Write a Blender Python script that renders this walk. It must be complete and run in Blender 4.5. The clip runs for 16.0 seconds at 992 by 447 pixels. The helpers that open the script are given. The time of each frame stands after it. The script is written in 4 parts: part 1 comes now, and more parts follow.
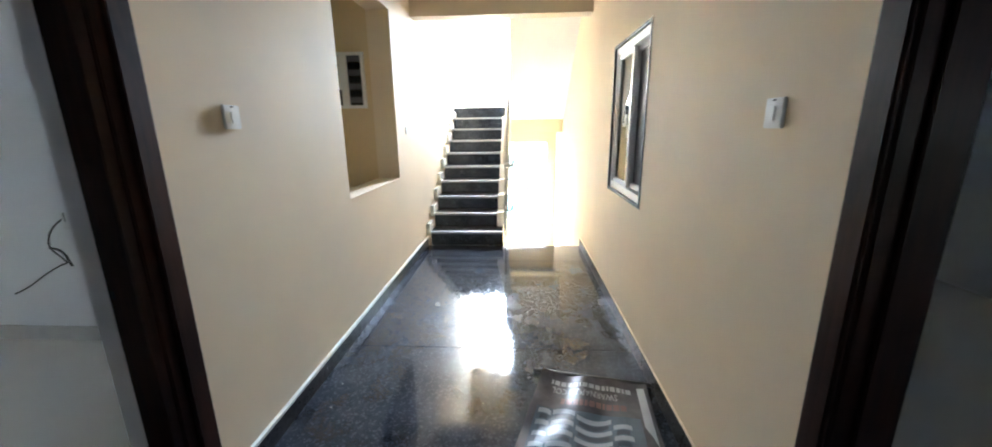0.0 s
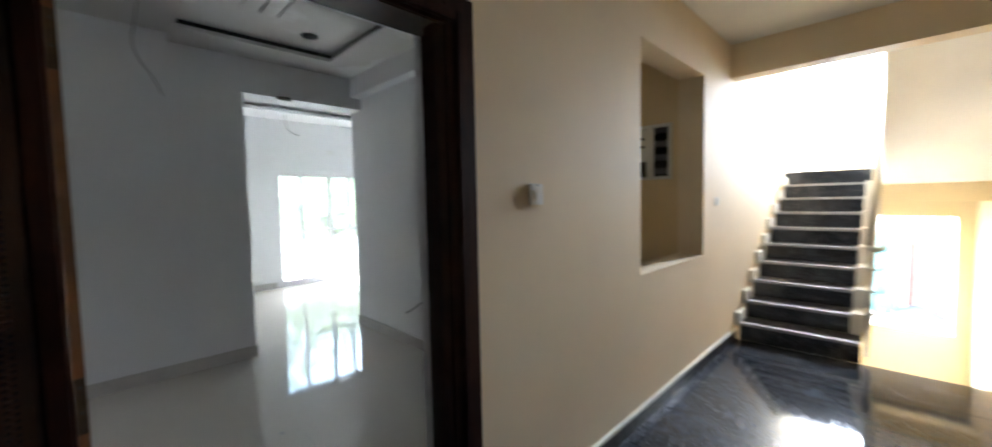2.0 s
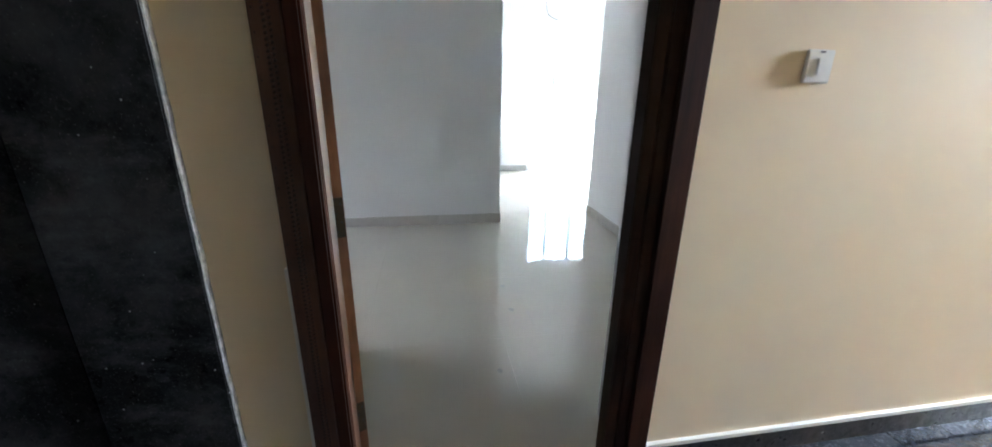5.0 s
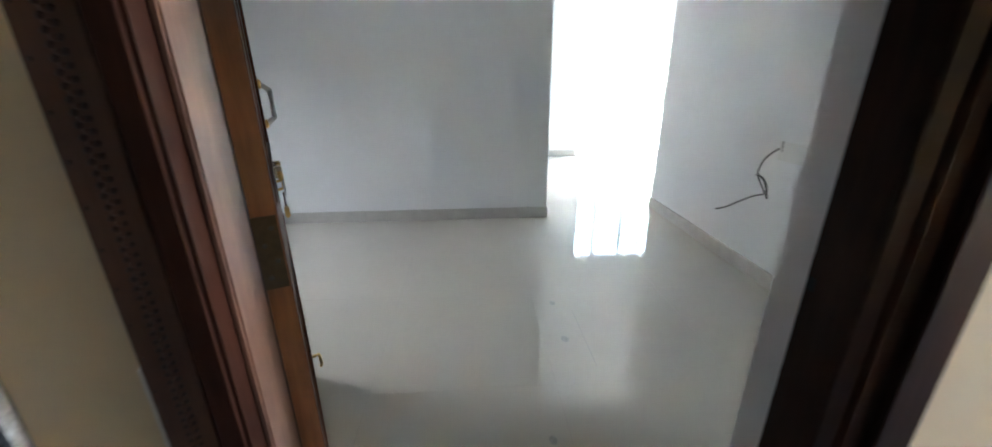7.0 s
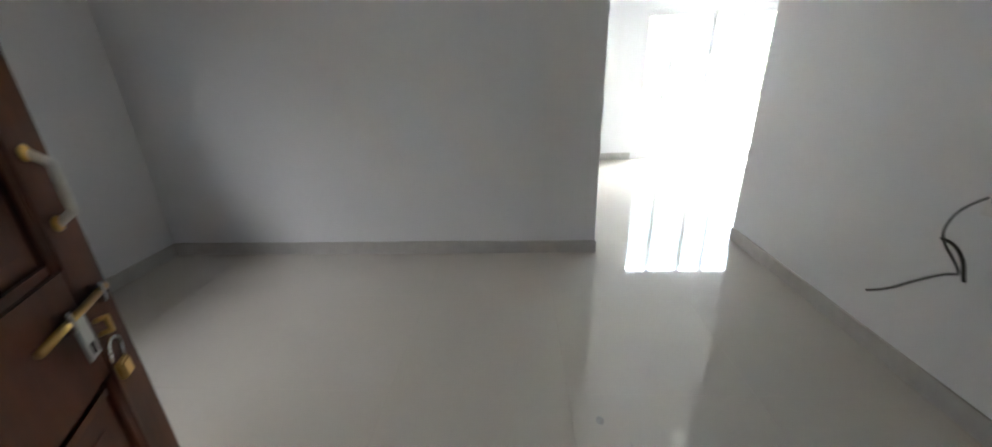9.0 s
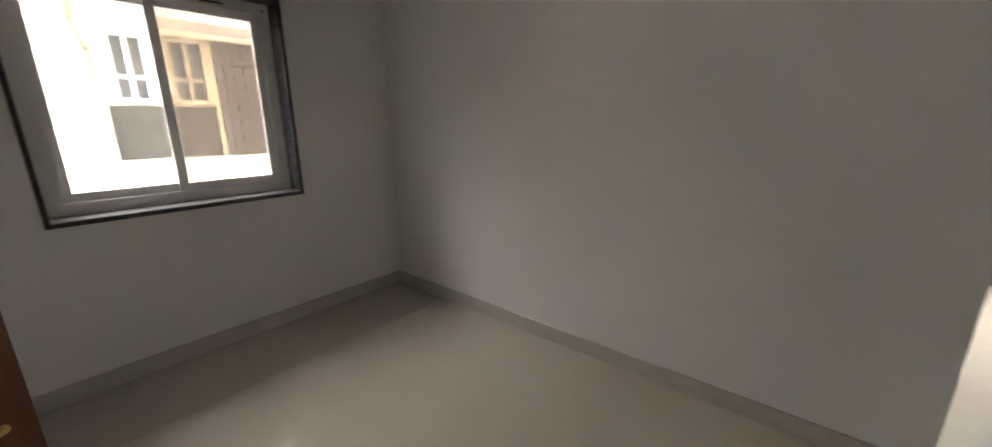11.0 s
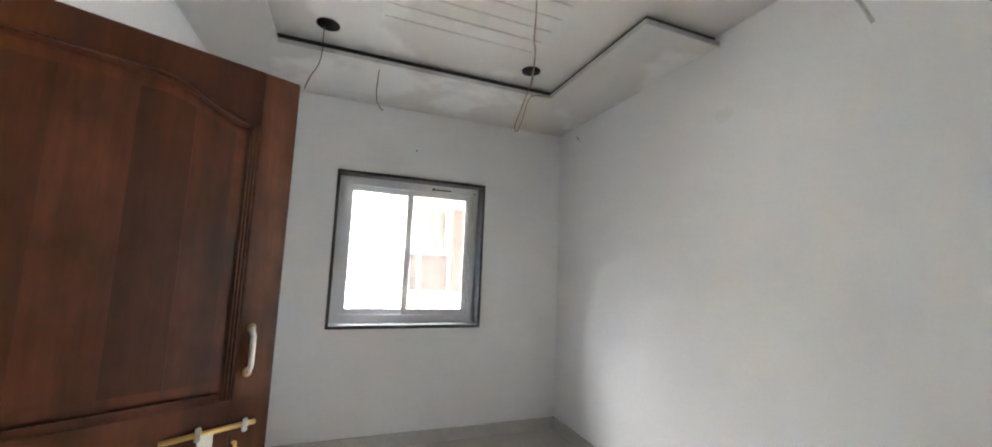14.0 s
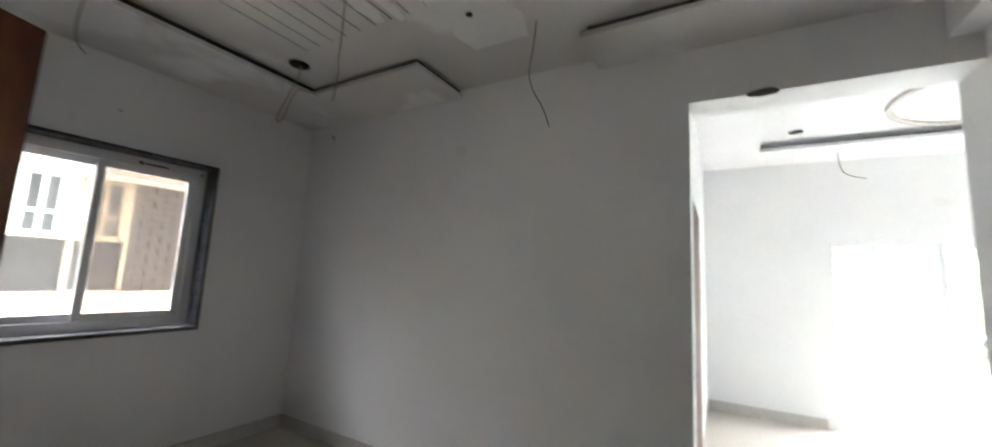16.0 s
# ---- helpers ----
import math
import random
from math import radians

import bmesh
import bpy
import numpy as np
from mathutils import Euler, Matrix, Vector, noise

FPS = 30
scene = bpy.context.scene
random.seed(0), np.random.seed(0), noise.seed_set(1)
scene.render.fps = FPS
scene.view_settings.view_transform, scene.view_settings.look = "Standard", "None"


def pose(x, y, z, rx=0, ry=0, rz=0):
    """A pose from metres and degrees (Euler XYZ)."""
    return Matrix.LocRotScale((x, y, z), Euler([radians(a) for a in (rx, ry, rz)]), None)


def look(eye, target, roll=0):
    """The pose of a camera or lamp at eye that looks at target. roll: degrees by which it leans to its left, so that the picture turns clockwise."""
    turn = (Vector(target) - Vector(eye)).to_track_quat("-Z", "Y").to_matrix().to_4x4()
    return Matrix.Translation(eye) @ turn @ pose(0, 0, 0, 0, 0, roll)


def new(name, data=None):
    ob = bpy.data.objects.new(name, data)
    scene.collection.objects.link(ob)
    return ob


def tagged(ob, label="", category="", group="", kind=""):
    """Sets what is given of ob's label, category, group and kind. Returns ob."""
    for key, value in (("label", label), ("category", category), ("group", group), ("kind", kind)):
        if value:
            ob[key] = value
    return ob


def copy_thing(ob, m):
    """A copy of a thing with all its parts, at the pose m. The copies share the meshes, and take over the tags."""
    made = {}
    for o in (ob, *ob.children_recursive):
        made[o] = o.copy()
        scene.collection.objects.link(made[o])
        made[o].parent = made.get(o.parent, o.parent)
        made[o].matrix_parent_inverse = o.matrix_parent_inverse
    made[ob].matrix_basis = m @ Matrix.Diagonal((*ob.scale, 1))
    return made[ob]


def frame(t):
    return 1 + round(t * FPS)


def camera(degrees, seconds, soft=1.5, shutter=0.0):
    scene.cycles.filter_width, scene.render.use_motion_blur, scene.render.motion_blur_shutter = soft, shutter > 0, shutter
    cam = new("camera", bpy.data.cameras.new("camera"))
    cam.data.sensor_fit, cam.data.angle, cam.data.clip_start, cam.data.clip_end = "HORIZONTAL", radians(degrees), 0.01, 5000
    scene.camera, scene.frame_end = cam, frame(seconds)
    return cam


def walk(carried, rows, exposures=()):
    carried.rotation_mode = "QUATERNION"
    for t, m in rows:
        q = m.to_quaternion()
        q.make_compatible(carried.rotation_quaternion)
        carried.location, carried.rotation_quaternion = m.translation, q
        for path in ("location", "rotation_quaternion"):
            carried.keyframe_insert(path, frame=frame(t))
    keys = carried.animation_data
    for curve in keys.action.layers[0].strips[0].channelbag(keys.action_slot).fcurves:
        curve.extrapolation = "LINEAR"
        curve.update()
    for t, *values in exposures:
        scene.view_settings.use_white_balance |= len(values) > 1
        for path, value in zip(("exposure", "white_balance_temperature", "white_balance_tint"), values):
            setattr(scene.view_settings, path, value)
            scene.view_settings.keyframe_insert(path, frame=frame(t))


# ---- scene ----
cam = camera(102.8, 16.0, 1.7, 0.5)
PATH = [
    (0, (1.114, 0.23, 1.391), (0.997, 2.169, 0.918), -0.7),
    (0.5, (1.094, 0.229, 1.396), (0.808, 2.158, 0.953), -0.8),
    (1, (1.11, 0.235, 1.404), (0.481, 2.097, 1.034), -2.2),
    (1.5, (1.131, 0.311, 1.398), (0.132, 2.027, 1.159), -0.5),
    (2, (1.09, 0.429, 1.417), (-0.328, 1.834, 1.301), -1.2),
    (2.5, (1.098, 0.547, 1.423), (-0.666, 1.485, 1.348), 1.3),
    (3, (1.142, 0.599, 1.395), (-0.762, 1.205, 1.3), 1.4),
    (3.5, (1.143, 0.648, 1.408), (-0.787, 1.131, 1.204), 0.3),
    (4, (1.12, 0.641, 1.351), (-0.8, 1.089, 1.018), 1.1),
    (4.2, (1.116, 0.64, 1.382), (-0.79, 1.052, 0.937), 0.4),
    (6.5, (0.669, 0.638, 1.246), (-1.187, 0.9, 0.547), 0.9),
    (7, (0.463, 0.689, 1.248), (-1.413, 0.803, 0.566), -0.4),
    (7.5, (0.282, 0.715, 1.239), (-1.593, 0.722, 0.542), 1.2),
    (8, (0.075, 0.736, 1.231), (-1.805, 0.769, 0.55), 0.4),
    (8.2, (0.009, 0.734, 1.253), (-1.867, 0.752, 0.56), 0.1),
    (10.3, (-0.938, 1.013, 1.399), (-2.695, 0.251, 0.822), -3.5),
    (10.5, (-0.994, 0.965, 1.392), (-2.685, 0.031, 0.874), -2.5),
    (11, (-1.079, 0.897, 1.417), (-2.567, -0.342, 0.916), -0.4),
    (11.5, (-1.202, 0.818, 1.412), (-2.51, -0.622, 0.949), 0.9),
    (12, (-1.366, 0.878, 1.379), (-2.135, -0.926, 0.984), -0.7),
    (12.5, (-1.414, 0.939, 1.375), (-1.765, -1.009, 1.084), 1.1),
    (13, (-1.372, 1.038, 1.41), (-1.8, -0.914, 1.353), 2.0),
    (13.5, (-1.279, 1.211, 1.439), (-1.856, -0.701, 1.545), 1.7),
    (14, (-1.2, 1.403, 1.456), (-1.905, -0.456, 1.672), 2.4),
    (14.5, (-1.084, 1.573, 1.452), (-1.95, -0.211, 1.714), 2.5),
    (15, (-0.934, 1.568, 1.489), (-2.028, -0.009, 2.054), 6.3),
    (15.5, (-0.806, 1.523, 1.475), (-2.281, 0.26, 1.957), 5.2),
    (16, (-0.761, 1.53, 1.447), (-2.484, 0.546, 1.699), 2.7),
]
walk(cam, [(t, look(eye, target, roll)) for t, eye, target, roll in PATH],
     exposures=[(0, 5.9, 5250, 8), (0.6, 5.95, 5250, 8), (1.5, 5.05, 5400, 9), (2.2, 5.3, 5800, 10), (3, 6.05, 6100, 10), (4, 6.3, 5500, 10), (6.5, 6.55, 5500, 9), (8.2, 6.3, 5900, 11), (10.5, 5.5, 6150, 14), (11.0, 5.7, 7000, 15), (11.5, 6.2, 6900, 15),
                (12.5, 7.1, 6400, 13), (13.5, 7.25, 6100, 12), (14.5, 7.25, 6050, 12), (15, 7.0, 6050, 12), (15.5, 6.25, 6050, 13), (16, 5.9, 6100, 13)])

# ---- world and sun ----
world = bpy.data.worlds.new("world")
scene.world = world
world.use_nodes = True
wn = world.node_tree.nodes
sky = wn.new("ShaderNodeTexSky")
sky.sky_type = "NISHITA"
sky.sun_disc = False
sky.sun_elevation = radians(42)
sky.sun_rotation = radians(-27)
sky.air_density, sky.dust_density = 1.2, 2.5
wn["Background"].inputs["Strength"].default_value = 0.10
world.node_tree.links.new(sky.outputs["Color"], wn["Background"].inputs["Color"])
sun = new("sun", bpy.data.lights.new("sun", "SUN"))
sun.data.energy, sun.data.angle, sun.data.color = 2.6, radians(1.5), (1.0, 0.95, 0.88)
sun.matrix_world = look((-3.0, 6.0, 7.0), (0, 0, 0))


# daylight in the stairwell's open window
skylamp = new("stair_window_daylight", bpy.data.lights.new("stair_window_daylight", "AREA"))
skylamp.data.shape, skylamp.data.size, skylamp.data.size_y = "RECTANGLE", 0.5, 2.2
skylamp.data.energy, skylamp.data.color = 12, (0.90, 0.95, 1.0)
skylamp.matrix_world = look((0.69, 8.42, 2.93), (0.69, 4.0, 2.6))
# fill lamps added unseen outside the hall window and balcony door, standing for skylight
halllamp = new("hall_fill_lamp", bpy.data.lights.new("hall_fill_lamp", "AREA"))
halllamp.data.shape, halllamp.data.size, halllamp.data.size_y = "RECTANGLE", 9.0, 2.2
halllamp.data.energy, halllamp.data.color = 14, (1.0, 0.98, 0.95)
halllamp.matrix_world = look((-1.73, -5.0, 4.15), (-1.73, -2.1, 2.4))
ballamp = new("balcony_fill_lamp", bpy.data.lights.new("balcony_fill_lamp", "AREA"))
ballamp.data.shape, ballamp.data.size, ballamp.data.size_y = "RECTANGLE", 2.6, 0.6
ballamp.data.energy, ballamp.data.color = 8, (1.0, 0.99, 0.97)
ballamp.matrix_world = look((-7.2, 3.7, 2.6), (-5.0, 3.6, 0.4))


# ---- materials ----
def material(name, rough=0.5, metal=0.0, spec=0.5):
    m = bpy.data.materials.new(name)
    m.use_nodes = True
    b = m.node_tree.nodes["Principled BSDF"]
    b.inputs["Roughness"].default_value = rough
    b.inputs["Metallic"].default_value = metal
    b.inputs["Specular IOR Level"].default_value = spec
    return m, m.node_tree.nodes, m.node_tree.links, b


def noise_node(n, l, scale, detail=4, rough=0.55, stretch=None):
    t = n.new("ShaderNodeTexCoord")
    k = n.new("ShaderNodeTexNoise")
    k.inputs["Scale"].default_value, k.inputs["Detail"].default_value, k.inputs["Roughness"].default_value = scale, detail, rough
    if stretch:
        mp = n.new("ShaderNodeMapping")
        mp.inputs["Scale"].default_value = stretch
        l.new(t.outputs["Object"], mp.inputs["Vector"])
        l.new(mp.outputs["Vector"], k.inputs["Vector"])
    else:
        l.new(t.outputs["Object"], k.inputs["Vector"])
    return k


def ramp(n, l, src, stops):
    r = n.new("ShaderNodeValToRGB")
    e = r.color_ramp.elements
    while len(e) < len(stops):
        e.new(0.5)
    for k, (p, c) in enumerate(stops):
        e[k].position, e[k].color = p, (*c, 1)
    l.new(src, r.inputs["Fac"])
    return r


def mix(n, l, a, b, fac, blend="MIX"):
    x = n.new("ShaderNodeMix")
    x.data_type, x.blend_type = "RGBA", blend
    for sock, v in ((x.inputs[0], fac), (x.inputs[6], a), (x.inputs[7], b)):
        if isinstance(v, (int, float)):
            sock.default_value = v
        elif isinstance(v, tuple):
            sock.default_value = (*v, 1)
        else:
            l.new(v, sock)
    return x.outputs[2]


def bump(n, l, b, src, strength, distance=0.002):
    k = n.new("ShaderNodeBump")
    k.inputs["Strength"].default_value, k.inputs["Distance"].default_value = strength, distance
    l.new(src, k.inputs["Height"])
    l.new(k.outputs["Normal"], b.inputs["Normal"])


def paint(name, colour, rough=0.55, stain=0.06, grain=0.25, patch=None):
    m, n, l, b = material(name, rough, 0, 0.35)
    big = noise_node(n, l, 1.1, 5)
    fine = noise_node(n, l, 160, 3)
    dark = tuple(c * (1 - stain * 2) for c in colour)
    r = ramp(n, l, big.outputs["Fac"], [(0.3, dark), (0.62, colour)])
    out = r.outputs["Color"]
    if patch:
        k = noise_node(n, l, 1.3, 5, 0.5)
        p = ramp(n, l, k.outputs["Fac"], [(0.53, (0, 0, 0)), (0.60, (1, 1, 1))])
        out = mix(n, l, out, patch, p.outputs["Color"])
    l.new(out, b.inputs["Base Color"])
    bump(n, l, b, fine.outputs["Fac"], grain, 0.001)
    return m


def wood(name, dark, light, rough=0.32, axis=(14, 14, 1.1), coat=0.25, planks=False):
    m, n, l, b = material(name, rough)
    k = noise_node(n, l, 1.6, 8, 0.62, axis)
    g = noise_node(n, l, 9, 4, 0.6, axis)
    r = ramp(n, l, k.outputs["Fac"], [(0.25, dark), (0.5, tuple((a + c) / 2 for a, c in zip(dark, light))), (0.75, light)])
    r2 = ramp(n, l, g.outputs["Fac"], [(0.35, (0.78, 0.78, 0.78)), (0.65, (1, 1, 1))])
    blotch = noise_node(n, l, 3.2, 5, 0.6, (1.5, 1.5, 1.0))
    r3 = ramp(n, l, blotch.outputs["Fac"], [(0.36, (0.5, 0.48, 0.48)), (0.55, (1, 1, 1)), (0.72, (1.4, 1.34, 1.3))])
    out = mix(n, l, r.outputs["Color"], r2.outputs["Color"], 0.7, "MULTIPLY")
    l.new(mix(n, l, out, r3.outputs["Color"], 0.8, "MULTIPLY"), b.inputs["Base Color"])
    if planks:
        info = n.new("ShaderNodeObjectInfo")
        tone = ramp(n, l, info.outputs["Random"], [(0, (0.68, 0.64, 0.62)), (1, (1.25, 1.25, 1.25))])
        l.new(mix(n, l, b.inputs["Base Color"].links[0].from_socket, tone.outputs["Color"], 1.0, "MULTIPLY"), b.inputs["Base Color"])
    b.inputs["Coat Weight"].default_value = coat
    b.inputs["Coat Roughness"].default_value = 0.2
    bump(n, l, b, g.outputs["Fac"], 0.25, 0.001)
    return m


def plain(name, colour, rough=0.5, metal=0.0, vary=0.12, scale=30):
    m, n, l, b = material(name, rough, metal)
    k = noise_node(n, l, scale, 4)
    r = ramp(n, l, k.outputs["Fac"], [(0.3, tuple(c * (1 - vary) for c in colour)), (0.7, colour)])
    l.new(r.outputs["Color"], b.inputs["Base Color"])
    bump(n, l, b, k.outputs["Fac"], 0.08, 0.001)
    return m


def granite(name, base, fleck, rough, dust, spots=9, film=0.42, grains=0.0):
    m, n, l, b = material(name, rough)
    sp = noise_node(n, l, 150, 3, 0.7)
    mid = noise_node(n, l, 26, 5, 0.6)
    big = noise_node(n, l, 2.2, 6, 0.6)
    smear = noise_node(n, l, 5.0, 6, 0.7, (1.0, 0.45, 1))
    c = ramp(n, l, sp.outputs["Fac"], [(0.4, base), (0.62, tuple(v * 1.8 for v in base)), (0.72, fleck)])
    d = ramp(n, l, big.outputs["Fac"], [(0.42, (0, 0, 0)), (0.66, (1, 1, 1))])
    e = ramp(n, l, smear.outputs["Fac"], [(0.5, (0, 0, 0)), (0.72, (1, 1, 1))])
    out = mix(n, l, c.outputs["Color"], dust, mix(n, l, (0, 0, 0), d.outputs["Color"], film))
    out = mix(n, l, out, tuple(v * 1.5 for v in dust), mix(n, l, (0, 0, 0), e.outputs["Color"], film * 0.7))
    if grains:
        gr = n.new("ShaderNodeTexVoronoi")
        gr.inputs["Scale"].default_value = 95
        tg = n.new("ShaderNodeTexCoord")
        l.new(tg.outputs["Object"], gr.inputs["Vector"])
        gc = n.new("ShaderNodeSeparateColor")
        l.new(gr.outputs["Color"], gc.inputs["Color"])
        pick = ramp(n, l, gc.outputs["Red"], [(0.80, (0, 0, 0)), (0.86, (1, 1, 1))])
        out = mix(n, l, out, fleck, mix(n, l, (0, 0, 0), pick.outputs["Color"], grains))
    drops = n.new("ShaderNodeTexVoronoi")
    drops.inputs["Scale"].default_value = spots
    t = n.new("ShaderNodeTexCoord")
    l.new(t.outputs["Object"], drops.inputs["Vector"])
    w = ramp(n, l, drops.outputs["Distance"], [(0.03, (1, 1, 1)), (0.055, (0, 0, 0))])
    out = mix(n, l, out, (0.55, 0.55, 0.53), mix(n, l, (0, 0, 0), w.outputs["Color"], 0.55))
    l.new(out, b.inputs["Base Color"])
    rr = ramp(n, l, mid.outputs["Fac"], [(0.35, (rough * 0.6,) * 3), (0.7, (rough * 1.7,) * 3)])
    l.new(rr.outputs["Color"], b.inputs["Roughness"])
    return m


def tile_mat(name, colour, rough=0.05):
    m, n, l, b = material(name, rough, 0, 1.0)
    big = noise_node(n, l, 1.3, 6, 0.6)
    fine = noise_node(n, l, 60, 3)
    geo = n.new("ShaderNodeNewGeometry")
    for k in (big, fine):
        l.new(geo.outputs["Position"], k.inputs["Vector"])
    info = n.new("ShaderNodeObjectInfo")
    r = ramp(n, l, big.outputs["Fac"], [(0.3, tuple(c * 0.93 for c in colour)), (0.7, colour)])
    v = ramp(n, l, info.outputs["Random"], [(0, (0.994, 0.994, 0.994)), (1, (1, 1, 1))])
    l.new(mix(n, l, r.outputs["Color"], v.outputs["Color"], 1.0, "MULTIPLY"), b.inputs["Base Color"])
    rr = ramp(n, l, fine.outputs["Fac"], [(0.3, (rough * 0.7,) * 3), (0.7, (rough * 1.5,) * 3)])
    l.new(rr.outputs["Color"], b.inputs["Roughness"])
    return m


def glass(name, tint=(0.96, 0.98, 0.98), gloss=1.0):
    m = bpy.data.materials.new(name)
    m.use_nodes = True
    n, l = m.node_tree.nodes, m.node_tree.links
    n.remove(n["Principled BSDF"])
    a, g, f, x = n.new("ShaderNodeBsdfTransparent"), n.new("ShaderNodeBsdfGlossy"), n.new("ShaderNodeFresnel"), n.new("ShaderNodeMixShader")
    a.inputs["Color"].default_value = (*tint, 1)
    g.inputs["Roughness"].default_value = 0.02
    f.inputs["IOR"].default_value = 1.5
    l.new(f.outputs["Fac"], x.inputs["Fac"])
    l.new(a.outputs["BSDF"], x.inputs[1])
    l.new(g.outputs["BSDF"], x.inputs[2])
    l.new(x.outputs["Shader"], n["Material Output"].inputs["Surface"])
    return m


CREAM = paint("cream_paint", (0.80, 0.67, 0.475), 0.72, 0.04)
# Corridor cream deepened towards ochre: the recess's shade is put into its colour.
RECESS = paint("shaded_recess_cream", (0.74, 0.58, 0.33), 0.7, 0.06)
# Cream turned yellower: the stairwell's sunlight is put into its colour.
YELLOW = paint("sunlit_cream_paint", (0.83, 0.71, 0.44), 0.6)
WHITE = paint("white_wall_primer", (0.87, 0.875, 0.88), 0.65, 0.02)
SOFFIT = paint("white_distemper", (0.84, 0.82, 0.76), 0.7)
GYPSUM = paint("gypsum_board", (0.69, 0.675, 0.65), 0.75, 0.03, 0.2, (0.82, 0.82, 0.81))
PATCH = plain("pale_filler", (0.84, 0.84, 0.82), 0.8, 0, 0.05, 14)
BLACK_FLOOR = granite("black_granite_polished", (0.012, 0.013, 0.017), (0.13, 0.145, 0.17), 0.06, (0.15, 0.17, 0.20), 9, 0.26, 0.3)
BLACK_STONE = granite("black_granite_dusty", (0.016, 0.016, 0.018), (0.16, 0.15, 0.14), 0.42, (0.07, 0.065, 0.06))
BLACK_STONE.node_tree.nodes["Principled BSDF"].inputs["Specular IOR Level"].default_value = 0.25
CLADDING = granite("black_granite_cladding", (0.005, 0.005, 0.005), (0.10, 0.095, 0.09), 0.36, (0.075, 0.074, 0.076), 17, 0.75, 0.06)
CLADDING.node_tree.nodes["Principled BSDF"].inputs["Specular IOR Level"].default_value = 0.06
SURROUND = granite("plaster_smeared_granite", (0.014, 0.014, 0.016), (0.10, 0.10, 0.10), 0.35, (0.16, 0.16, 0.16))
NOSING = plain("worn_nosing_stone", (0.42, 0.43, 0.45), 0.4, 0, 0.3, 18)
FLOOR_TILE = tile_mat("ivory_vitrified_tile", (0.60, 0.56, 0.49))
SKIRT_TILE = plain("beige_skirting_tile", (0.62, 0.60, 0.56), 0.25, 0, 0.1, 12)
GROUT = plain("ivory_grout", (0.60, 0.57, 0.52), 0.8)
DARK_WOOD = wood("dark_stained_teak", (0.014, 0.005, 0.003), (0.045, 0.015, 0.008), 0.45, (14, 14, 1.1), 0.02)
DARK_WOOD.node_tree.nodes["Principled BSDF"].inputs["Specular IOR Level"].default_value = 0.1
LEAF_WOOD = wood("reddish_teak", (0.045, 0.012, 0.004), (0.127, 0.036, 0.013), 0.4, (9, 9, 0.9), 0.06, True)
STILE_WOOD = wood("lighter_teak_stile", (0.061, 0.018, 0.007), (0.189, 0.059, 0.021), 0.42, (9, 9, 0.9), 0.06)
for m in (LEAF_WOOD, STILE_WOOD):
    m.node_tree.nodes["Principled BSDF"].inputs["Specular IOR Level"].default_value = 0.18
PALE_WOOD = wood("planed_pale_teak", (0.085, 0.038, 0.022), (0.19, 0.092, 0.056), 0.5, (14, 14, 1.1), 0.0)
RAW_WOOD = wood("bare_teak_edge", (0.16, 0.06, 0.022), (0.36, 0.16, 0.07), 0.5, (14, 14, 1.1), 0.0)
UPVC = plain("white_upvc", (0.86, 0.86, 0.87), 0.35, 0, 0.05)
WHITE_PLASTIC = plain("white_plastic", (0.82, 0.81, 0.78), 0.3, 0, 0.04)
STEEL = plain("brushed_steel", (0.55, 0.55, 0.53), 0.28, 1.0)
BRASS = plain("brass", (0.72, 0.48, 0.18), 0.28, 1.0)
CHROME = plain("chrome", (0.75, 0.75, 0.74), 0.15, 1.0)
# Black for print, and for shade painted inside holes and slots.
DARK = plain("print_hole_black", (0.012, 0.012, 0.012), 0.9)
WIRE_DARK = plain("dark_cable", (0.05, 0.048, 0.045), 0.5)
WIRE_RED = plain("tan_cable", (0.42, 0.32, 0.21), 0.5)
GLASS = glass("window_glass")
# Tan tint deepened to dim the bright view of the neighbour.
BRONZE = glass("bronze_window_glass", (0.72, 0.69, 0.66))
# Grey tint that dims the bright view through the balcony door.
HAZY = glass("glare_dimmed_glass", (0.74, 0.77, 0.77))


def dusty(m, colour, amount):
    """Veils a pane in translucent white: glare's haze put into the glass, not dust."""
    n, l = m.node_tree.nodes, m.node_tree.links
    film, veil = n.new("ShaderNodeBsdfTranslucent"), n.new("ShaderNodeMixShader")
    film.inputs["Color"].default_value = (*colour, 1)
    veil.inputs["Fac"].default_value = amount
    l.new(n["Material Output"].inputs["Surface"].links[0].from_socket, veil.inputs[1])
    l.new(film.outputs["BSDF"], veil.inputs[2])
    l.new(veil.outputs["Shader"], n["Material Output"].inputs["Surface"])


dusty(HAZY, (0.86, 0.89, 0.90), 0.02)
dusty(BRONZE, (0.7, 0.68, 0.66), 0.015)
TINT = glass("tinted_window_glass", (0.10, 0.11, 0.12))
MESH_GREY = plain("grey_insect_mesh", (0.10, 0.10, 0.115), 0.5)
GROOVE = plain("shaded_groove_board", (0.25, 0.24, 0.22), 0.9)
GAP_CHIP_DARK = plain("gap_shade_chip_dark", (0.05, 0.047, 0.043), 0.9)
EDGE_PLASTER = plain("rough_edge_plaster", (0.34, 0.32, 0.29), 0.95, 0, 0.6, 60)
CONCRETE = plain("old_concrete", (0.36, 0.35, 0.33), 0.85, 0, 0.25, 5)


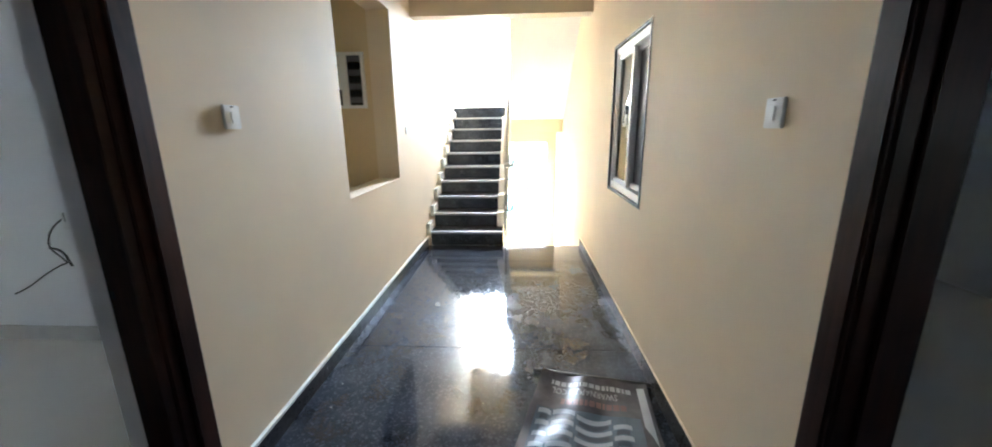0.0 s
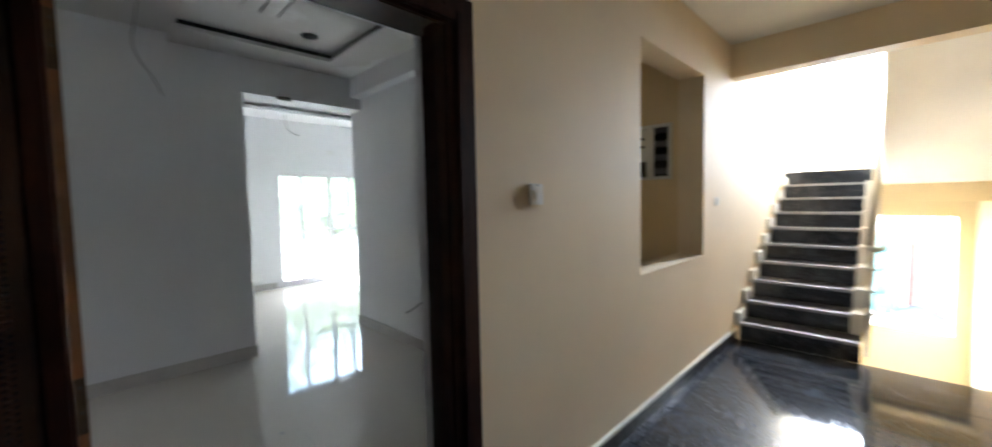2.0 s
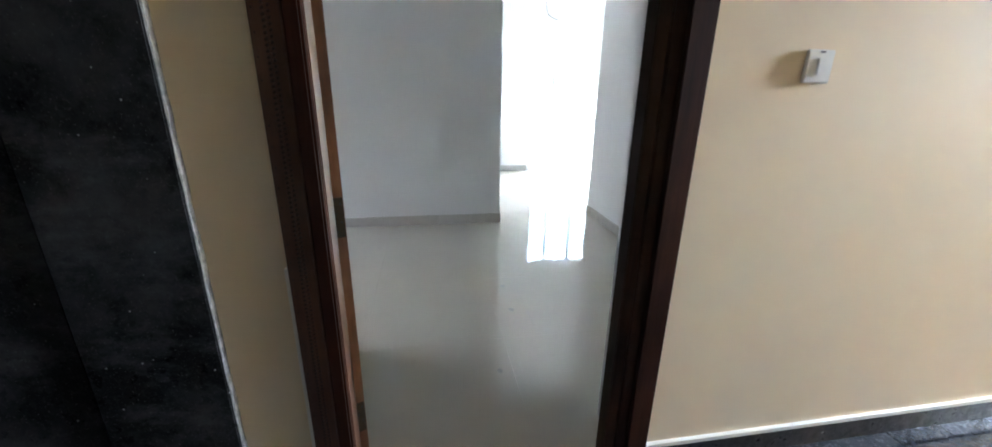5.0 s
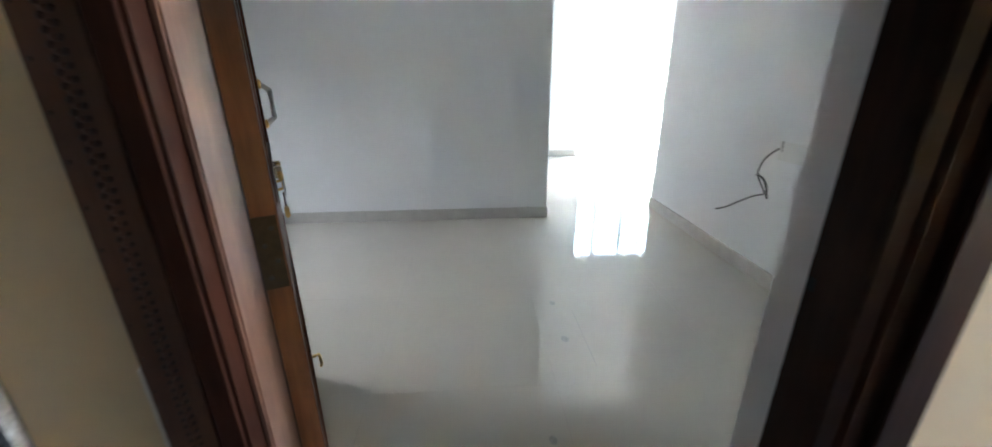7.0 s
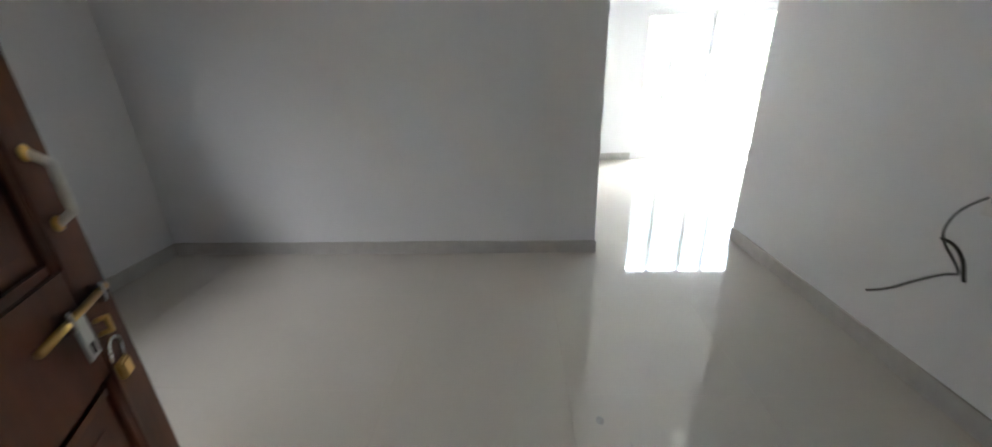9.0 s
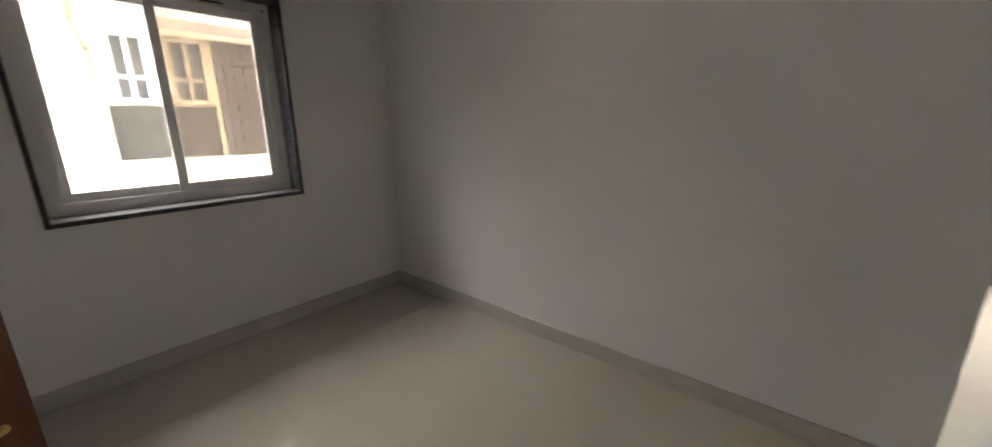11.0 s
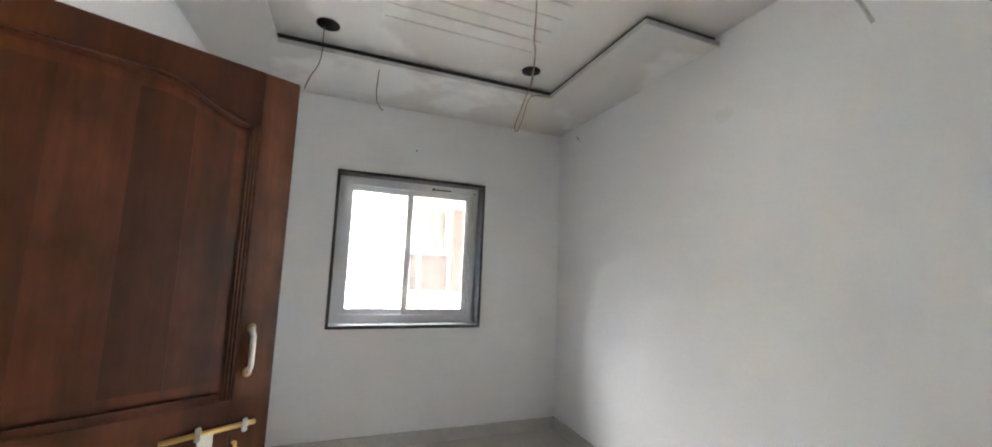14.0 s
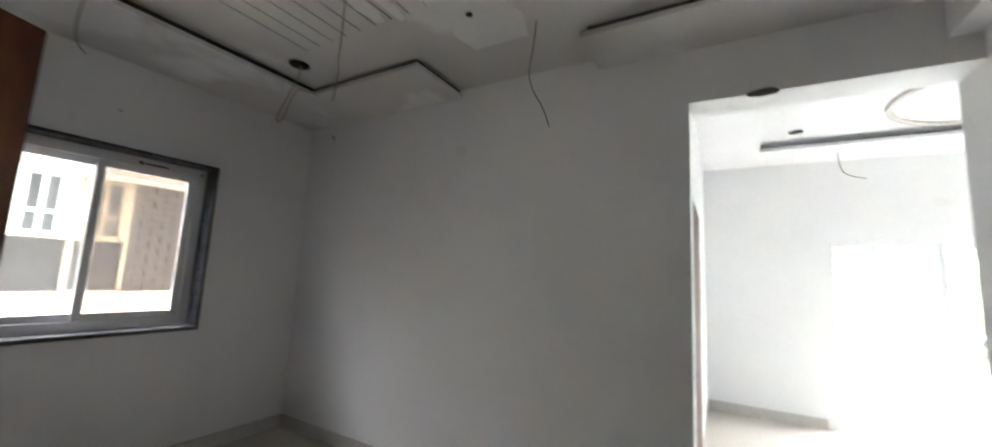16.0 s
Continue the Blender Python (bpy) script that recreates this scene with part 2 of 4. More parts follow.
# ---- building helpers ----
def bx(bm, x0, y0, z0, x1, y1, z1):
    """A box in bm between two corners."""
    x0, x1 = min(x0, x1), max(x0, x1)
    y0, y1 = min(y0, y1), max(y0, y1)
    z0, z1 = min(z0, z1), max(z0, z1)
    m = Matrix.Translation(((x0 + x1) / 2, (y0 + y1) / 2, (z0 + z1) / 2)) @ Matrix.Diagonal((x1 - x0, y1 - y0, z1 - z0, 1))
    return bmesh.ops.create_cube(bm, size=1, matrix=m)["verts"]


def boxes(*corners, bevel=0.0):
    bm = bmesh.new()
    for c in corners:
        bx(bm, *c)
    if bevel:
        bmesh.ops.bevel(bm, geom=bm.edges[:], offset=bevel, segments=2, affect="EDGES", clamp_overlap=True)
    return bm


def rod(bm, a, b, r, seg=12):
    a, b = Vector(a), Vector(b)
    d = b - a
    m = Matrix.Translation((a + b) / 2) @ d.to_track_quat("Z", "Y").to_matrix().to_4x4()
    bmesh.ops.create_cone(bm, cap_ends=True, segments=seg, radius1=r, radius2=r, depth=d.length, matrix=m)


def obj(name, bm, mat, smooth=False):
    me = bpy.data.meshes.new(name)
    bm.to_mesh(me)
    bm.free()
    if smooth:
        for p in me.polygons:
            p.use_smooth = True
    me.materials.append(mat)
    return new(name, me)


def part(name, bm, mat, parent, label="", smooth=False):
    ob = obj(name, bm, mat, smooth)
    ob.parent = parent
    if label:
        ob["label"] = label
    return ob


def thing(name, label, category, group="", at=(0, 0, 0), turn=0.0):
    ob = new(name)
    ob.empty_display_size = 0.1
    ob.matrix_basis = pose(*at, 0, 0, turn)
    return tagged(ob, label, category, group)


def structure(name, bm, mat, label, category="wall"):
    return tagged(obj(name, bm, mat), label, category, "", "structure")


def cable(name, pts, r, mat, parent=None):
    cu = bpy.data.curves.new(name, "CURVE")
    cu.dimensions = "3D"
    cu.bevel_depth, cu.bevel_resolution = r, 2
    sp = cu.splines.new("NURBS")
    sp.points.add(len(pts) - 1)
    for p, c in zip(sp.points, pts):
        p.co = (*c, 1)
    sp.use_endpoint_u, sp.order_u = True, 3
    tmp = bpy.data.objects.new(name, cu)
    me = bpy.data.meshes.new_from_object(tmp)
    bpy.data.objects.remove(tmp)
    me.materials.clear()
    me.materials.append(mat)
    for p in me.polygons:
        p.use_smooth = True
    ob = new(name, me)
    ob.parent = parent
    return ob


# ---- plan ----
W = 1.84          # corridor width, walls at x = 0 and x = W
Y0, YS = -1.3, 4.82   # corridor end wall and first riser
YB = 8.3          # back wall of the stairwell
CEIL = 2.78
WT = 0.2          # wall thickness
D0, D1 = 0.28, 1.40   # flat's entrance, outside of its frame
DT = 2.12
HX, HY0, HY1 = -3.13, -1.97, 2.53   # hall: far wall, window wall, side wall
HZ = 2.84
HI = -0.27        # hall face of the entrance wall
OY, OZ = 1.392, 2.45   # wide opening in the hall's far wall
FX, FY0, FY1, FZ = -6.3, 1.36, 5.6, 2.97   # far room
RISE, TREAD, STEPS = 0.1715, 0.259, 10
LAND = RISE * STEPS
YL = YS + TREAD * (STEPS - 1)

# ---- corridor shell ----
N0, N1, NZ0, NZ1 = 2.75, 3.87, 0.935, 2.375   # niche opening
structure("wall_corridor_flat_side", boxes(
    (-WT, Y0, 0, 0, D0, CEIL), (-WT, D0, DT, 0, D1, CEIL), (-WT, D1, 0, 0, N0, CEIL),
    (-WT, N0, 0, 0, N1, NZ0), (-WT, N0, NZ1, 0, N1, CEIL), (-WT, N1, -LAND, 0, YB, 6.2)), CREAM,
    "cream painted corridor wall with a recess and a doorway")
CW0, CW1, CWZ0, CWZ1 = 2.625, 3.50, 0.895, 1.965
RD0, RD1 = -0.02, 1.13
structure("wall_corridor_window_side", boxes(
    (W, Y0, 0, W + WT, RD0, CEIL), (W, RD0, DT, W + WT, RD1, CEIL), (W, RD1, 0, W + WT, CW0, CEIL),
    (W, CW0, 0, W + WT, CW1, CWZ0), (W, CW0, CWZ1, W + WT, CW1, CEIL), (W, CW1, 0, W + WT, YS, CEIL),
    (W, YS, -LAND - 0.2, W + WT, YB, 6.2)), CREAM, "cream painted corridor wall with a sliding window")
# Unseen wall made black to cut the light bounced into the corridor.
structure("wall_corridor_end", boxes((-WT, Y0 - WT, 0, W + WT, Y0, CEIL)), CLADDING, "unseen end wall of the corridor, black to cut bounced light")
structure("ceiling_corridor", boxes((-WT, Y0 - WT, CEIL, W + WT, 4.74, CEIL + 0.15)), SOFFIT, "white painted corridor ceiling", "ceiling")
structure("beam_corridor", boxes((0, 4.56, 2.485, W, 4.74, CEIL)), CREAM, "cream painted beam across the corridor ceiling", "beam")
structure("floor_corridor_base", boxes((-WT, Y0 - WT, -0.2, W + WT, YS, -0.012)), GROUT, "screed under the corridor's granite", "floor")
# corridor skirting: granite with a plaster edge on top
structure("baseboard_1", boxes((0, Y0, 0, 0.012, D0, 0.095), (0, D1, 0, 0.012, YS, 0.095)), BLACK_STONE, "black granite skirting along the cream wall", "skirting")
structure("baseboard_2", boxes((W - 0.012, RD1, 0, W, YS, 0.095)), CLADDING, "black granite skirting along the cream wall", "skirting")
structure("trim_1", boxes((0, D1, 0.095, 0.016, YS, 0.112)), SOFFIT, "white plaster edge above the skirting", "trim")
structure("trim_2", boxes((W - 0.008, RD1, 0.095, W, YS, 0.101)), CREAM, "cream plaster edge above the skirting", "trim")

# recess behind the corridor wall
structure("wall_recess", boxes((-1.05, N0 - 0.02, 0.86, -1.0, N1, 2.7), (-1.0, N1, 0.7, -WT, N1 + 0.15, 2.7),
                               (-1.0, N0 - 0.02, 0.7, -WT, N1, 0.86), (-1.0, N0 - 0.02, 2.6, -WT, N1, 2.7)), RECESS, "cream walls of a service recess, shade put into their colour")
structure("sill_recess", boxes((-WT, N0, NZ0 - 0.004, 0.003, N1, NZ0 + 0.006)), CREAM, "cream painted sill of the recess", "sill")

# ---- stairwell ----
structure("wall_stair_back", boxes(
    (-WT, YB, -LAND - 0.2, W + WT, YB + WT, -0.5), (-WT, YB, -0.5, 0.78, YB + WT, 1.08), (1.66, YB, -0.5, W + WT, YB + WT, 1.08),
    (-WT, YB, 1.08, W + WT, YB + WT, 1.78), (0.95, YB, 1.78, W + WT, YB + WT, 4.05), (-WT, YB, 1.78, 0.0, YB + WT, 4.05),
    (-WT, YB, 4.05, W + WT, YB + WT, 6.2)), YELLOW, "stairwell wall with open windows, sunlit yellow put into its cream")
structure("roof_stairwell", boxes((-WT, 4.74, 6.2, W + WT, YB + WT, 6.35)), CONCRETE, "concrete roof over the stairwell", "roof")
structure("wall_upper_floor", boxes((-WT, 4.74, 3.43, W + WT, 4.76, 6.2), (0, 4.742, CEIL, W, 4.82, 3.43)), CREAM, "cream painted wall on the floor above")
structure("wall_upper_side", boxes((-WT, 4.76, CEIL, 0, 4.8, 3.4)), CREAM, "cream painted wall beside the stairs")
structure("landing_upper", boxes((0, YL, LAND - 0.15, W, YB, LAND)), BLACK_STONE, "black granite stair landing", "landing")
structure("beam_landing", boxes((0, YL + 0.02, 1.3, W, YL + 0.24, LAND - 0.15)), YELLOW, "beam under the stair landing, sunlit yellow put into its cream", "beam")
structure("landing_lower", boxes((0, YL, -LAND - 0.15, W, YB, -LAND)), BLACK_STONE, "black granite stair landing", "landing")


def flight(name, x0, x1, y, z, sy, label, inset=0.0):
    """A flight of ten risers that climbs from (y, z) in the direction sy."""
    th = thing(name, label, "stairs")
    for k in range(STEPS):
        ya, yb = y + sy * TREAD * k, y + sy * TREAD * (k + 1)
        if k == 1:
            x1 = x1 - inset
        zt = z + RISE * (k + 1)
        if k < STEPS - 1:
            part("tread", boxes((x0, ya - sy * 0.02, zt - 0.022, x1, yb, zt), bevel=0.004), BLACK_STONE, th)
            part("nosing", boxes((x0, ya - sy * 0.026, zt - 0.024, x1, ya + sy * 0.035, zt + 0.002), bevel=0.003), NOSING, th, "worn grey stone nosing")
        part("riser", boxes((x0, ya, zt - RISE, x1, ya + sy * 0.02, zt - 0.022)), BLACK_FLOOR, th)
    bm = bmesh.new()
    n = STEPS - 1
    prof = [(y, z - 0.02), (y + sy * TREAD * n, z + RISE * n - 0.02), (y + sy * TREAD * (n + 0.6), z + RISE * n - 0.02), (y + sy * TREAD * (n + 0.6), z + RISE * n - 0.14), (y + sy * TREAD * 0.6, z - 0.2), (y, z - 0.2)]
    a = [bm.verts.new((x0 + 0.004, p, q)) for p, q in prof]
    b = [bm.verts.new((x1 - 0.004, p, q)) for p, q in prof]
    bm.faces.new(a)
    bm.faces.new(b[::-1])
    for k in range(len(prof)):
        j = (k + 1) % len(prof)
        bm.faces.new((a[k], b[k], b[j], a[j]))
    bmesh.ops.recalc_face_normals(bm, faces=bm.faces[:])
    part("waist_slab", bm, SOFFIT, th, "white painted underside")
    return th


up = flight("staircase", 0.045, 0.92, YS, 0.0, 1, "black granite staircase with grey nosings going up", 0.085)
for k in range(STEPS - 1):
    part("skirting_block", boxes((0.0, YS + TREAD * k - 0.03, RISE * (k + 1) - 0.03, 0.045, YS + TREAD * (k + 1) - 0.03, RISE * (k + 1) + 0.10), bevel=0.004), SOFFIT, up, "white painted stepped skirting")
    if k:
        part("string_block", boxes((0.836, YS + TREAD * k - 0.024, RISE * k, 0.925, YS + TREAD * (k + 1) - 0.026, RISE * (k + 1) + 0.018), bevel=0.004), SOFFIT, up, "cream painted stepped string")
flight("staircase", 0.98, W, YL, LAND, -1, "black granite staircase to the floor above, white underneath")
flight("staircase", 0.98, W, YL, -LAND, -1, "black granite staircase going down")

rail = thing("stair_railing", "brushed steel stair railing with curled ends", "railing")
SL = RISE / TREAD
for k in range(6):
    yy = YS + 0.05 + TREAD * 1.6 * k
    zz = RISE * (int((yy - YS) / TREAD) + 1)
    bm = bmesh.new()
    rod(bm, (0.955, yy, zz - 0.12), (0.955, yy, (yy - YS) * SL + 1.05), 0.019, 14)
    part("post", bm, STEEL, rail, "", True)
for k, h in enumerate((0.38, 0.56, 0.74)):
    bm = bmesh.new()
    rod(bm, (0.955, YS + 0.05, h + 0.1), (0.955, YL, h + 0.1 + (YL - YS) * SL), 0.009, 10)
    part("rail", bm, STEEL, rail, "", True)
bm = bmesh.new()
rod(bm, (0.955, YS - 0.06, 1.0), (0.955, YL, 1.05 + (YL - YS) * SL), 0.026, 16)
part("handrail", bm, STEEL, rail, "", True)
for h, r in ((1.0, 0.024), (0.84, 0.010), (0.66, 0.010), (0.48, 0.010)):
    bm = bmesh.new()
    pts = [(0.955, YS + 0.05, h), (0.965, YS - 0.07, h - 0.03), (1.0, YS - 0.09, h - 0.035), (1.03, YS - 0.06, h - 0.03), (1.035, YS + 0.05, h - 0.01)]
    for a, b in zip(pts, pts[1:]):
        rod(bm, a, b, r, 10)
        bmesh.ops.create_uvsphere(bm, u_segments=10, v_segments=6, radius=r, matrix=Matrix.Translation(b))
    part("rail_return", bm, STEEL, rail, "curled steel rail end", True)

# ---- hall shell ----
WX0, WX1, WZ0, WZ1 = -2.36, -1.105, 0.92, 2.185   # window opening
structure("wall_hall_window", boxes(
    (HX - 0.24, HY0 - WT, 0, WX0, HY0, HZ + 0.1), (WX1, HY0 - WT, 0, 0, HY0, HZ + 0.1),
    (WX0, HY0 - WT, 0, WX1, HY0, WZ0), (WX0, HY0 - WT, WZ1, WX1, HY0, HZ + 0.1)), WHITE, "white primed wall with a window")
structure("wall_hall_far", boxes((HX - 0.24, HY0, 0, HX, OY, HZ + 0.1), (HX - 0.24, OY, OZ, HX, HY1, HZ + 0.1)), WHITE, "white primed wall beside a wide opening")
structure("wall_hall_side", boxes((HX - 0.24, HY1, 0, -WT, HY1 + 0.2, HZ + 0.1)), WHITE, "white primed side wall")
# inner skin of the corridor wall on the hall's side
structure("wall_hall_entrance", boxes((HI, HY0, 0, -WT, D0 - 0.004, HZ), (HI, D0 - 0.004, DT - 0.05, -WT, D1 - 0.06, HZ), (HI, D1 - 0.06, 0, -WT, HY1, HZ),
                                     (-WT, D1 - 0.06, 0, -0.128, D1, DT - 0.06), (-WT, D0, DT - 0.05, -0.128, D1, DT)), WHITE, "white primed wall round the entrance")
structure("beam_hall", boxes((HX, HY1 - 0.11, 2.57, -WT, HY1, HZ)), WHITE, "white beam along the top of the side wall", "beam")
structure("floor_hall_base", boxes((FX - 0.1, HY0 - WT, -0.2, -WT + 0.1, FY1 + 0.2, -0.012)), GROUT, "screed under the floor tiles", "floor")

# false ceiling: a raised tray with dropped borders and a shadow gap
TX0, TX1, TY0, TY1 = -2.54, -0.72, -1.235, 2.05
bz, bt = 2.768, 2.798
structure("ceiling_hall", boxes((HX - 0.24, HY0, HZ, -WT, HY1, HZ + 0.06)), GYPSUM, "grey gypsum false ceiling with filler patches", "ceiling")


def border(name, x0, y0, x1, y1, lips):
    bm = boxes((x0, y0, bz, x1, y1, bt))
    for c in lips:
        bx(bm, *c)
    return structure(name, bm, GYPSUM, "dropped gypsum border of the false ceiling with filler patches", "ceiling border")


E2, E3 = -2.60, -2.745
border("ceiling_border_1", HX, HY0, -WT, TY0, [(HX, HY0, bt, -WT, TY0 - 0.3, HZ)])
border("ceiling_border_2", HX, TY0, E2, -0.17, [(HX, TY0, bt, TX0 - 0.3, -0.41, HZ)])
border("ceiling_border_3", HX, 0.88, E3, TY1, [(HX, 1.12, bt, TX0 - 0.34, TY1, HZ)])
border("ceiling_border_4", HX, TY1, -WT, HY1 - 0.11, [(HX, TY1 + 0.3, bt, -WT, HY1 - 0.11, HZ)])
border("ceiling_border_5", TX1, TY0, -WT, TY1, [(TX1 + 0.3, TY0, bt, -WT, TY1, HZ)])
g = 0.03
# Dark strip set inside the gap; the cove's shade is put into its colour.
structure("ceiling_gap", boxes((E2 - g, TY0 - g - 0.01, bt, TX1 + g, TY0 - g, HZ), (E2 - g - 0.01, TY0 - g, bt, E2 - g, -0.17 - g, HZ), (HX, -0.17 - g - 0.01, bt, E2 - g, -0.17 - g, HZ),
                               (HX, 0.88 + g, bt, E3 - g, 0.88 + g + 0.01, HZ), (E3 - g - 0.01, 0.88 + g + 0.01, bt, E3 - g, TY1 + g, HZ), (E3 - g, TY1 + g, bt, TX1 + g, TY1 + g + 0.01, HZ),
                               (TX1 + g, TY0 - g, bt, TX1 + g + 0.01, TY1 + g, HZ)), GAP_CHIP_DARK, "dark strip painting the shade in the gap round the ceiling tray", "shadow gap")

# ---- far room shell ----
BY0, BY1, BZ1 = 2.52, 5.0, 2.0   # balcony door opening
structure("wall_far_window", boxes((FX - WT, FY0 - WT, 0, FX, BY0, FZ), (FX - WT, BY0, BZ1, FX, BY1, FZ), (FX - WT, BY1, 0, FX, FY1 + WT, FZ)), WHITE, "white primed wall with a wide glazed balcony door")
structure("wall_far_left", boxes((FX, FY0 - WT, 0, -4.55, FY0, FZ), (-4.55, FY0 - WT, 2.08, -3.60, FY0, FZ), (-3.60, FY0 - WT, 0, HX - 0.24, FY0, FZ)), WHITE, "white primed wall with a doorway")
structure("wall_far_right", boxes((FX, FY1, 0, HX + 0.1, FY1 + WT, FZ)), WHITE, "white primed wall")
structure("wall_far_near", boxes((HX - 0.24, HY1 + 0.2, 0, HX - 0.04, FY1, FZ)), WHITE, "white primed wall")
structure("ceiling_far", boxes((FX, FY0, FZ, HX - 0.24, FY1, FZ + 0.1)), WHITE, "white gypsum false ceiling", "ceiling")
structure("ceiling_border_6", boxes((FX, FY0, 2.86, -5.68, FY1, 2.89), (FX, FY0, 2.89, -5.9, FY1, FZ)), WHITE, "dropped white border of the false ceiling", "ceiling border")
structure("ceiling_border_7", boxes((-5.68, FY0, 2.86, HX - 0.24, FY0 + 0.55, 2.89)), WHITE, "dropped white border of the false ceiling", "ceiling border")
structure("wall_side_room", boxes((-4.7, -0.4, 0, -4.6, FY0 - WT, FZ), (-3.55, -0.4, 0, -3.45, FY0 - WT, FZ), (-4.7, -0.5, 0, -3.45, -0.4, FZ), (-4.7, -0.5, FZ, -3.45, FY0, FZ + 0.1)), WHITE, "white walls of a side room")

# skirting tiles in the hall and far room
for k, c in enumerate([(HX, HY0, HX + 0.012, OY), (HX, HY0, HI, HY0 + 0.012), (HX - 0.24, HY1 - 0.012, HI, HY1), (HX - 0.24, OY, HX + 0.012, OY + 0.012),
                       (FX, FY0, FX + 0.012, BY0 - 0.05), (FX, FY0, -4.6, FY0 + 0.012), (HI - 0.012, D1, HI, HY1 - 0.012)]):
    structure("baseboard_%d" % (k + 3), boxes((c[0], c[1], 0, c[2], c[3], 0.1)), SKIRT_TILE, "beige tile skirting along the white wall", "skirting")

# ---- neighbouring flat behind the other door ----
# The unseen slot in the end wall is sized to tune the light inside.
structure("wall_flat_opposite", boxes((W + WT, 4.4, 0, 5.0, 4.5, CEIL), (4.9, -1.1, 0, 5.0, 4.4, CEIL), (W + WT, -1.3, 0, 3.4, -1.1, CEIL), (4.4, -1.3, 0, 5.0, -1.1, CEIL), (3.4, -1.3, 0, 4.4, -1.1, 1.3), (3.4, -1.3, 1.55, 4.4, -1.1, CEIL)), WHITE, "white primed walls of the opposite flat")
structure("floor_flat_opposite", boxes((W, -1.3, -0.2, 5.0, 4.5, 0.0)), FLOOR_TILE, "ivory tiled floor of the opposite flat", "floor")
structure("ceiling_flat_opposite", boxes((W + WT, -1.3, CEIL, 5.0, 4.5, CEIL + 0.1)), SOFFIT, "white ceiling of the opposite flat", "ceiling")


# ---- doors ----
def door_frame(name, y0, y1, top, side, group):
    """A wooden frame with carved beads in a wall whose corridor face is at x = 0, the corridor on the +x side."""
    th = thing(name, "dark stained teak door frame with a carved bead moulding", "door frame", group)
    for sgn, y, jw in ((1, y0, 0.074 if side else 0.095), (-1, y1, 0.13)):
        part("jamb", boxes((-0.125, y, 0, 0.018, y + sgn * jw, top), bevel=0.004), DARK_WOOD, th)
        part("architrave", boxes((0.018, y + sgn * 0.052, 0, 0.034, y + sgn * 0.092, top - 0.06), bevel=0.006), DARK_WOOD, th)
        part("stop", boxes((-0.048 if sgn < 0 else -0.098, y + sgn * jw, 0, 0.012 if sgn < 0 else -0.026, y + sgn * (jw + (0.04 if sgn < 0 else 0.012)), top - 0.115), bevel=0.003), PALE_WOOD if side and sgn > 0 else DARK_WOOD, th, "pale planed stop" if side and sgn > 0 else "")
    part("head", boxes((-0.125, y0 + (0.074 if side else 0.095), top - 0.115, 0.018, y1 - 0.13, top), bevel=0.004), DARK_WOOD, th)
    part("head_moulding", boxes((0.018, y0 + 0.09, top - 0.10, 0.034, y1 - 0.09, top - 0.055), bevel=0.006), DARK_WOOD, th)
    if not side:
        return th
    part("bead_strip", boxes((0.0182, y0 - 0.02, 0.0, 0.026, y0 + 0.05, top - 0.02), bevel=0.003), BEAD, th, "carved bead strip, lighter where worn")
    bm = bmesh.new()
    for k in range(int((top - 0.06) / 0.0125)):
        z = 0.02 + k * 0.0125
        cuts = [(0.012, 0.0038, 1.4), (0.024, 0.0038, 1.4)]
        if k % 4 == 0:
            cuts.append((-0.010, 0.003, 1.0))
        for off, r, st in cuts:
            m = Matrix.Translation((0.026, y0 + off, z + (0.006 if off > 0.02 else 0))) @ Matrix.Rotation(0.6, 4, "X") @ Matrix.Diagonal((0.35, st, 1, 1))
            bmesh.ops.create_icosphere(bm, subdivisions=1, radius=r, matrix=m)
    # Raised dark spots; the shade of carved dents is put into their colour.
    part("dent_shade", bm, DENT, th, "dark spots for the shade of carved dents", True)
    bm = bmesh.new()
    for k in range(int((top - 0.06) / 0.0125)):
        m = Matrix.Translation((0.025, y0 + 0.018, 0.026 + k * 0.0125)) @ Matrix.Diagonal((0.7, 1.1, 0.9, 1))
        bmesh.ops.create_icosphere(bm, subdivisions=1, radius=0.005, matrix=m)
    part("bead_row", bm, BEAD, th, "", True)
    part("bead_backing", boxes((0.0, y0 - 0.02, 0.0, 0.018, y0 - 0.0005, top - 0.02)), BEAD, th)
    part("strike_plate", boxes((-0.120, y1 - 0.132, 0.90, -0.102, y1 - 0.1295, 0.925), bevel=0.001), DARK, th, "dark strike hole")
    part("paint_splash", boxes((0.002, y0 - 0.031, 0.02, 0.02, y0 - 0.0205, 0.90), bevel=0.002), SOFFIT, th, "strip of white paint")
    return th


DENT = wood("dent_shade_teak", (0.022, 0.008, 0.005), (0.05, 0.019, 0.011), 0.6, (14, 14, 1.1), 0.0)
BEAD = wood("carved_teak", (0.062, 0.027, 0.016), (0.15, 0.068, 0.04), 0.5, (14, 14, 1.1), 0.0)
tagged(door_frame("door_frame", D0, D1, DT, 1, "flat entrances"), "dark stained teak door frame with carved beads")
f2 = tagged(door_frame("door_frame", 0, RD1 - RD0, DT, 0, "flat entrances"), "plain dark stained teak door frame of the opposite flat")
f2.matrix_basis = pose(W, RD1, 0, 0, 0, 180)

# entrance door leaf, open into the hall
LW, LH, LT = 0.966, 2.03, 0.038
leaf = thing("door", "reddish teak panel door standing open, with brass bolt and padlock", "door", "", (-1.0042, -0.0704, 0.008), 25.6)


